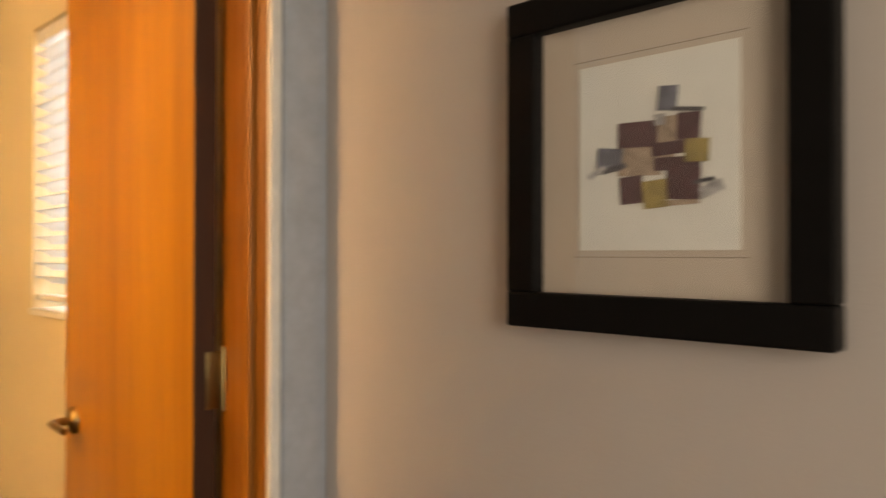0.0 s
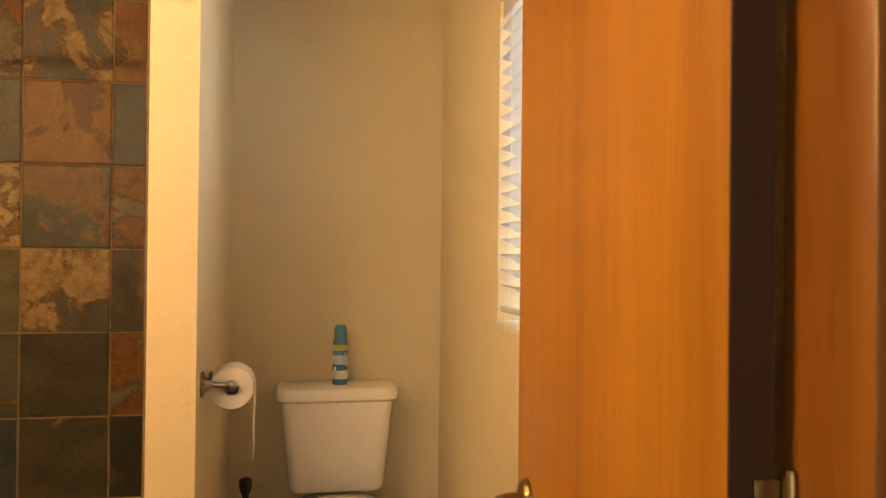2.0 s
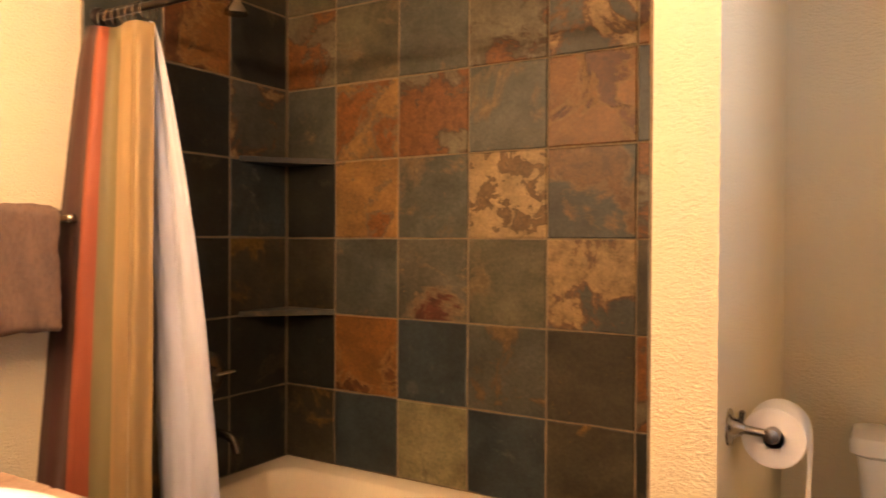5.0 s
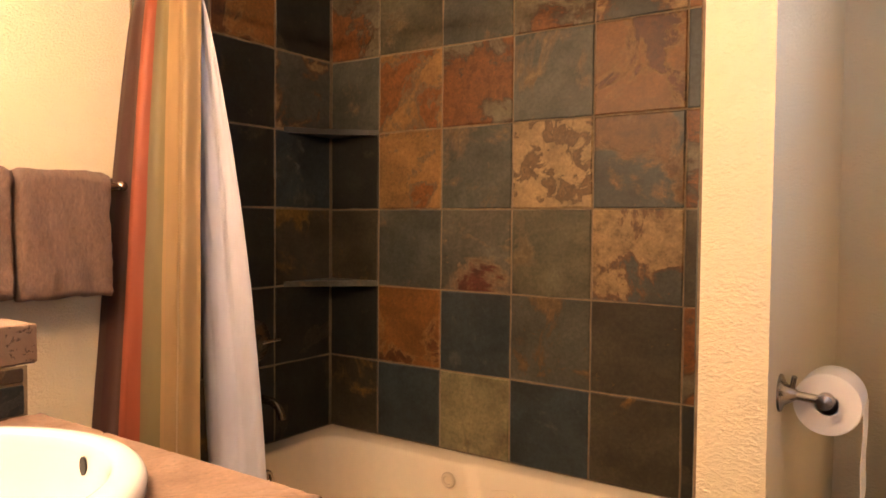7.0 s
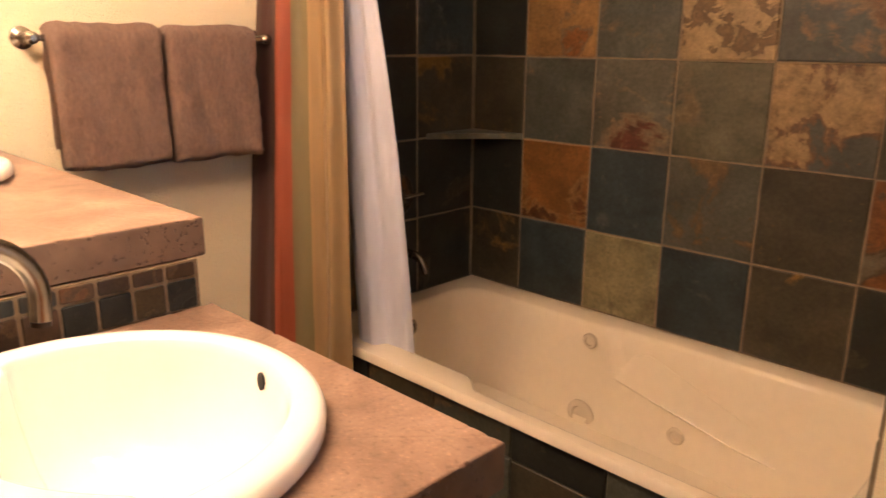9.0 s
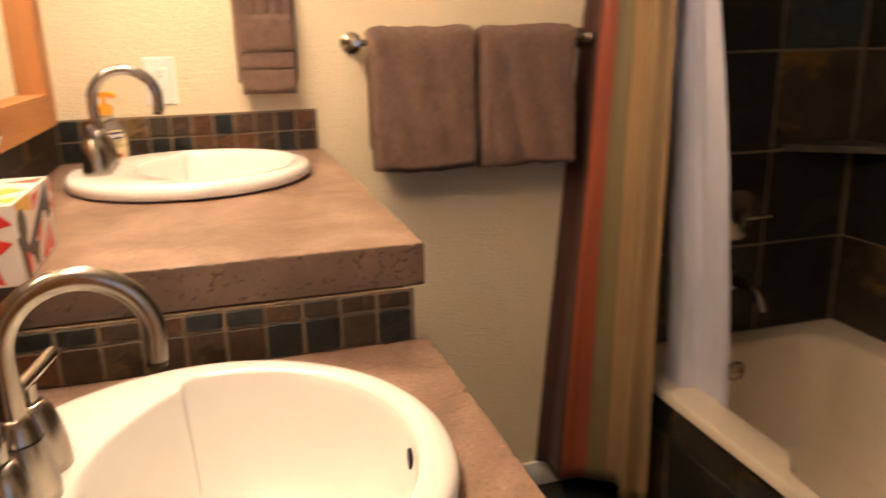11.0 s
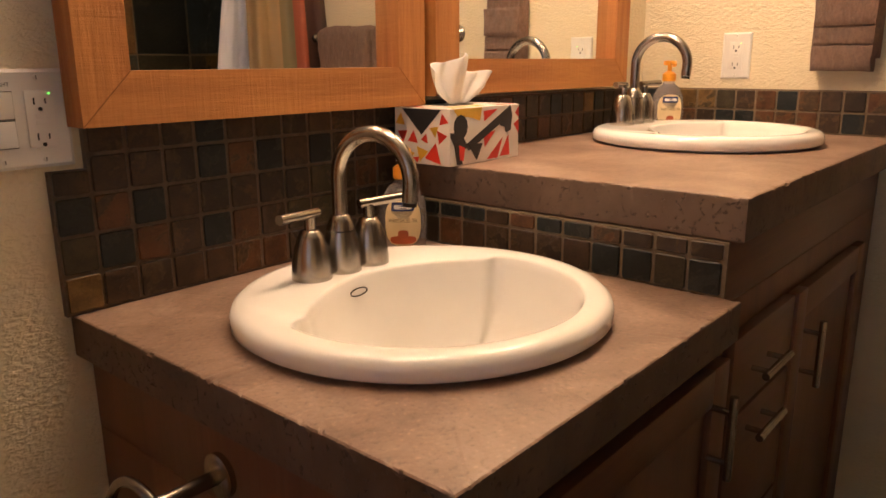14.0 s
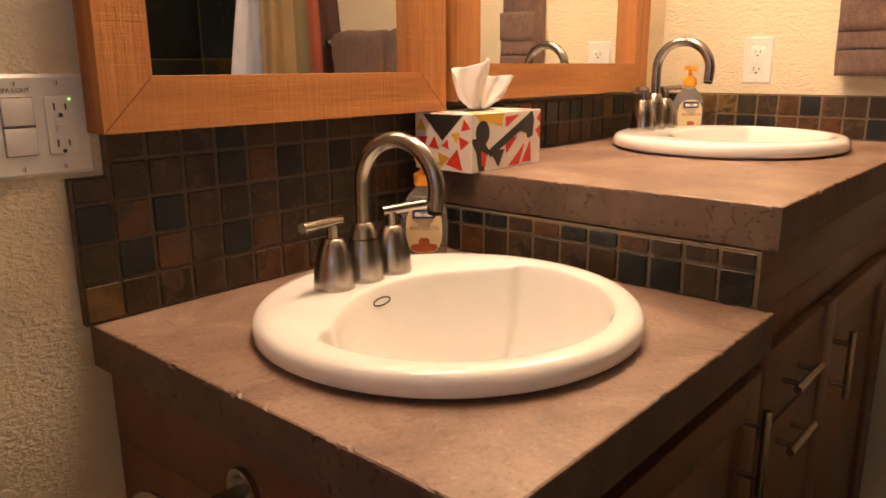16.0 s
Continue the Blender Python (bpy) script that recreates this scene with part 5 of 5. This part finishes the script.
def gfci(e, x):
    r = part("receptacle", box((x - 0.0165, -0.0335, 0.005), (x + 0.0165, 0.0335, 0.0085), 0.001), PLASTIC, e, "white duplex receptacle")
    for sy in (1, -1):
        for dx, hh in ((-0.0064, 0.0042), (0.0064, 0.0034)):
            part("slot", box((x + dx - 0.0009, sy * 0.021 - hh, 0.0084), (x + dx + 0.0009, sy * 0.021 + hh, 0.0088)), BLACK, r)
        part("ground_hole", lathe([(0, 0.0084), (0.0026, 0.0084), (0.0026, 0.0088), (0, 0.0088)], (x, sy * 0.021 - 0.0095, 0), "z", 12), BLACK, r)
    for sy in (1, -1):
        part("test_button", box((x - 0.007, sy * 0.0042 - 0.0028, 0.0084), (x + 0.007, sy * 0.0042 + 0.0028, 0.0096), 0.0005), PLASTIC, r)
    part("indicator", box((x + 0.0105, 0.0285, 0.0084), (x + 0.0125, 0.0305, 0.0092)), GREEN, r, "green indicator light")
    for y in (-0.0485, 0.0485):
        screw(e, x, y)
o2p = plate((EX, -2.103, 1.384), (0, 1, 0), 0.072, 0.114, "white outlet plate on the cream end wall", "outlet")
gfci(o2p, 0.0)
sw = plate((1.369, MY, 1.309), (-1, 0, 0), 0.116, 0.117, "white switch and outlet plate beside the mirror", "switch plate")
gfci(sw, 0.023)
for sy in (1, -1):
    rk = box((-0.0395, sy * 0.0168 - 0.0155, 0.005), (-0.0065, sy * 0.0168 + 0.0155, 0.0095), 0.001)
    rk_ob = part("rocker", rk, PLASTIC, sw, "white rocker switch")
    # grey sheet round the rocker, coloured as the shadow in its gap
    part("rocker_gap", box((-0.0405, sy * 0.0168 - 0.0165, 0.0055), (-0.0055, sy * 0.0168 + 0.0165, 0.0064)), GAP_SHADOW_GREY, rk_ob)
for y in (-0.0485, 0.0485):
    screw(sw, -0.023, y)


def writing(text, parent, size, loc, rot, mat, name="lettering"):
    cu = bpy.data.curves.new(name, "FONT")
    cu.body, cu.size, cu.align_x, cu.extrude = text, size, "CENTER", 0.0001
    tmp = bpy.data.objects.new(name, cu)
    scene.collection.objects.link(tmp)
    me = bpy.data.meshes.new_from_object(tmp.evaluated_get(bpy.context.evaluated_depsgraph_get()))
    bpy.data.objects.remove(tmp)
    me.name = name
    me.materials.clear()
    me.materials.append(mat)
    ob = new(name, me)
    ob.parent = parent
    ob.location, ob.rotation_euler = loc, rot
    return ob
writing("SPA LIGHT", sw, 0.0068, (-0.023, 0.0385, 0.0062), (0, 0, 0), BLACK)

# ---- towel ring on the end of the vanity ----
tr = empty("towel_ring", (1.322, -2.06, 0.935), "brushed nickel open towel ring on the cabinet side", "towel ring")
part("flange", lathe([(0, 0), (0.026, 0), (0.026, 0.007), (0.022, 0.009), (0, 0.009)], (0, 0, 0), "x", 28), NICKEL, tr)
part("post", tube([(0.006, 0, 0), (0.082, 0, 0)], 0.0085), NICKEL, tr)
part("ring", tube([(0.074, 0.012, -0.010), (0.074, -0.02, -0.002)] + arc((0.074, -0.045, -0.075), 0.077, 70, 330, 34, "yz"), 0.006), NICKEL, tr)

# ---- soap bottles ----
SOAP_GLASS = glass("soap_bottle_clear", (0.80, 0.77, 0.78), 0.10, 1.06)
SOAP_GLASS.node_tree.nodes["Principled BSDF"].inputs["Transmission Weight"].default_value = 0.8
LABEL = plain("soap_label", (0.74, 0.60, 0.34), 0.4, var=0.05)
LOGO = plain("soap_logo_blue", (0.02, 0.035, 0.14), 0.4)
FLOWER = plain("label_flower", (0.42, 0.10, 0.03), 0.5, var=0.3)
TEXT = plain("label_text", (0.16, 0.09, 0.05), 0.6)
def soap(x, y, z, turn, label):
    s = empty("soap_bottle", (x, y, z), label, "soap dispenser", "soap bottles")
    s.rotation_euler = (0, 0, radians(turn))
    prof = [(0, 0), (0.034, 0), (0.038, 0.006), (0.0405, 0.03), (0.041, 0.06), (0.037, 0.088), (0.026, 0.108), (0.015, 0.118), (0.0135, 0.124), (0, 0.124)]
    part("bottle", lathe(prof, (0, 0, 0), "z", 36, 1.0, 0.66), SOAP_GLASS, s)
    c = part("collar", lathe([(0, 0.124), (0.0155, 0.124), (0.0165, 0.128), (0.0165, 0.142), (0.010, 0.147), (0.0055, 0.149), (0.0055, 0.165), (0, 0.165)]), YELLOW, s, "orange pump collar")
    bm = bmesh.new()
    rings(bm, [rrect(0.026, 0.034, 0.002, 0.163, 0.011, 5), rrect(0.030, 0.038, 0.002, 0.168, 0.013, 5), rrect(0.028, 0.036, 0.002, 0.174, 0.012, 5)])
    part("pump_head", bm, YELLOW, c)
    part("nozzle", tube([(0, 0.01, 0.169), (0, 0.034, 0.168), (0, 0.040, 0.163)], 0.0055, 10), YELLOW, c)
    # label wrapped on the front, +y side
    def wrap(w, z0, z1, off, mat, nm, r=0.0412, oval_shape=True):
        bm = bmesh.new()
        c0 = bm.verts.new((0, r * 0.66 + off, (z0 + z1) / 2))
        rim = []
        for i in range(36):
            a = 6.283 * i / 36
            if oval_shape:
                u, v = math.copysign(abs(math.cos(a)) ** 0.7, math.cos(a)), math.copysign(abs(math.sin(a)) ** 0.7, math.sin(a))
            else:
                k = 1 / max(abs(math.cos(a)), abs(math.sin(a)))
                u, v = math.cos(a) * k, math.sin(a) * k
            x = u * w / 2
            z = (z0 + z1) / 2 + v * (z1 - z0) / 2
            rr = r - max(0, z - 0.065) * 0.20
            rim.append((x, z, rr))
        vs2 = [bm.verts.new((x, math.sqrt(max(0.0, rr * rr - x * x)) * 0.66 + off, z)) for x, z, rr in rim]
        mid = [bm.verts.new((x * 0.5, math.sqrt(max(0.0, rr * rr - x * x * 0.25)) * 0.66 + off, (z0 + z1) / 2 + (z - (z0 + z1) / 2) * 0.5)) for x, z, rr in rim]
        for i in range(36):
            j = (i + 1) % 36
            bm.faces.new((vs2[i], vs2[j], mid[j], mid[i]))
            bm.faces.new((mid[i], mid[j], c0))
        return part(nm, bm, mat, s)
    lab = wrap(0.060, 0.012, 0.092, 0.0012, LABEL, "label")
    wrap(0.038, 0.072, 0.087, 0.0024, LOGO, "logo_block", 0.0412, False)
    wrap(0.044, 0.016, 0.030, 0.0024, FLOWER, "flower_print")
    wrap(0.018, 0.026, 0.040, 0.0028, FLOWER, "flower_print")
    wrap(0.030, 0.0755, 0.0825, 0.0030, PAPER, "logo_bar", 0.0412, False)
    tx = writing("WARM SPICED TEA", s, 0.0062, (0, 0.0412 * 0.66 + 0.0022, 0.053), (radians(90), 0, radians(180)), TEXT)
    tx.scale = (0.9, 1.6, 1)
    return s
soap(0.814, -2.264, LT, -48, "clear liquid soap bottle with orange pump, nearly empty")
soap(-0.115, -2.215, UT, -50, "clear liquid soap bottle with orange pump by the faucet")

# ---- tissue box ----
tb = empty("tissue_box", (0.653, -2.274, UT), "white tissue box printed with red, yellow and black triangles", "tissue box")
hx, hy, hz = 0.101, 0.064, 0.098
CARD = plain("printed_card", (0.74, 0.70, 0.64), 0.45, var=0.02)
part("carton", box((-hx, -hy, 0.0005), (hx, hy, hz), 0.0012), CARD, tb, "", False)
INKS = [plain("ink_red", (0.60, 0.035, 0.015), 0.45), plain("ink_yellow", (0.70, 0.42, 0.03), 0.45), plain("ink_black", (0.02, 0.02, 0.022), 0.45)]
def tri(face, pts, ink, lift=0.0004):
    bm = bmesh.new()
    m = {"end": lambda u, v, o: (hx + o, u, v), "front": lambda u, v, o: (u, hy + o, v), "top": lambda u, v, o: (u, v, hz + o)}[face]
    rings(bm, [[m(u, v, 0.0001) for u, v in pts], [m(u, v, lift) for u, v in pts]])
    part("printed_shape", bm, INKS[ink], tb, "", False)
rt = random.Random(5)
for u, v, s_, k in ((-0.05, 0.022, 0.016, 0), (-0.028, 0.016, 0.012, 1), (-0.045, 0.05, 0.014, 0), (-0.02, 0.045, 0.014, 0), (0.0, 0.02, 0.016, 1), (0.028, 0.018, 0.022, 0), (0.045, 0.05, 0.014, 0), (0.03, 0.06, 0.012, 1), (-0.05, 0.075, 0.014, 1), (0.05, 0.078, 0.012, 0), (0.008, 0.045, 0.010, 0), (-0.012, 0.008, 0.009, 0)):
    a0 = rt.uniform(0, 6)
    tri("end", [(max(-0.062, min(0.062, u + s_ * math.cos(a0 + 2.094 * i))), max(0.002, min(0.096, v + s_ * math.sin(a0 + 2.094 * i)))) for i in range(3)], k)
tri("end", [(-0.045, 0.096), (0.045, 0.096), (0.0, 0.052)], 2, 0.0008)
tri("front", [(0.092, 0.097), (0.012, 0.097), (0.018, 0.074), (0.05, 0.082), (0.08, 0.084)], 1)
for pts, ink, lift in (([(0.072 + 0.019 * math.cos(0.5236 * k), 0.066 + 0.021 * math.sin(0.5236 * k)) for k in range(12)], 2, 0.0008),
                       ([(0.100, 0.058), (0.070, 0.054), (0.052, 0.032), (0.078, 0.018), (0.100, 0.050)], 2, 0.0010),
                       ([(0.060, 0.034), (-0.058, 0.090), (-0.070, 0.078), (0.050, 0.024)], 2, 0.0012),
                       ([(-0.050, 0.086), (-0.072, 0.097), (-0.078, 0.080), (-0.074, 0.052), (-0.060, 0.048), (-0.056, 0.058), (-0.040, 0.062)], 2, 0.0014),
                       ([(0.082, 0.002), (0.090, 0.040), (0.076, 0.046), (0.068, 0.002)], 2, 0.0016),
                       ([(0.052, 0.036), (0.012, 0.034), (0.028, 0.006)], 2, 0.0018),
                       ([(0.078, 0.036), (0.062, 0.030), (0.066, 0.008), (0.076, 0.010)], 0, 0.0020),
                       ([(0.008, 0.090), (-0.034, 0.092), (0.006, 0.072)], 0, 0.0005), ([(0.008, 0.050), (-0.028, 0.054), (0.004, 0.026)], 0, 0.0005),
                       ([(-0.002, 0.004), (-0.050, 0.040), (-0.034, 0.004)], 0, 0.0005), ([(-0.042, 0.006), (-0.068, 0.044), (-0.072, 0.006)], 0, 0.0005),
                       ([(-0.088, 0.082), (-0.100, 0.094), (-0.100, 0.074)], 0, 0.0005), ([(-0.084, 0.062), (-0.100, 0.070), (-0.100, 0.044)], 0, 0.0005)):
    tri("front", pts, ink, lift)
tri("top", [(0.0, 0.06), (0.06, 0.02), (-0.02, 0.03)], 1)
tri("top", [(0.095, -0.06), (0.095, 0.0), (0.06, -0.05)], 0)
tri("top", [(0.09, 0.06), (0.05, 0.06), (0.07, 0.03)], 1)
tri("top", [(-0.09, 0.06), (-0.05, 0.06), (-0.06, 0.02)], 0)
bm = bmesh.new()
rings(bm, [[(0.040 * math.cos(a), 0.016 * math.sin(a), hz + 0.0002) for a in [6.283 * i / 28 for i in range(28)]], [(0.040 * math.cos(a), 0.016 * math.sin(a), hz + 0.0012) for a in [6.283 * i / 28 for i in range(28)]]])
part("opening", bm, BLACK, tb, "oval opening")
bm = bmesh.new()
nu, nv = 44, 22
grid = []
for j in range(nv + 1):
    t = j / nv
    row = []
    for i in range(nu + 1):
        s_ = i / nu * 2 - 1
        w = 0.026 + 0.026 * math.sin(min(1, t * 1.25) * 1.57)
        peak = 0.075 + 0.012 * math.sin(s_ * 3.0 + 0.8) + 0.007 * math.cos(s_ * 7.5) - 0.016 * s_ * s_
        fold = 0.016 * math.sin(s_ * 6.0 + 0.7) * t + 0.006 * math.sin(s_ * 17 + t * 4) * t
        w *= 1.0 + 0.3 * t
        row.append(bm.verts.new((s_ * w + 0.012 * math.sin(t * 2.2) * s_, fold + 0.010 * t * (1 - s_ * s_), hz + 0.0015 + t * peak + 0.004 * noise.noise(Vector((s_ * 4, t * 4, 2))))))
    grid.append(row)
for j in range(nv):
    for i in range(nu):
        bm.faces.new((grid[j][i], grid[j][i + 1], grid[j + 1][i + 1], grid[j + 1][i]))
grid2 = [[bm.verts.new((v.co.x * 0.72 - 0.018 * k / nv, v.co.y * -0.9 - 0.016 * k / nv, hz + 0.0015 + (v.co.z - hz - 0.0015) * 0.86)) for v in row] for k, row in enumerate(grid)]
for j in range(nv):
    for i in range(nu):
        bm.faces.new((grid2[j][i], grid2[j][i + 1], grid2[j + 1][i + 1], grid2[j + 1][i]))
ts = tagged(finish("tissue", bm, PAPER, smooth="all"), "crumpled white tissue pulled up from the box", "tissue")
ts.location = tb.location
ts.modifiers.new("thickness", "SOLIDIFY").thickness = 0.0008
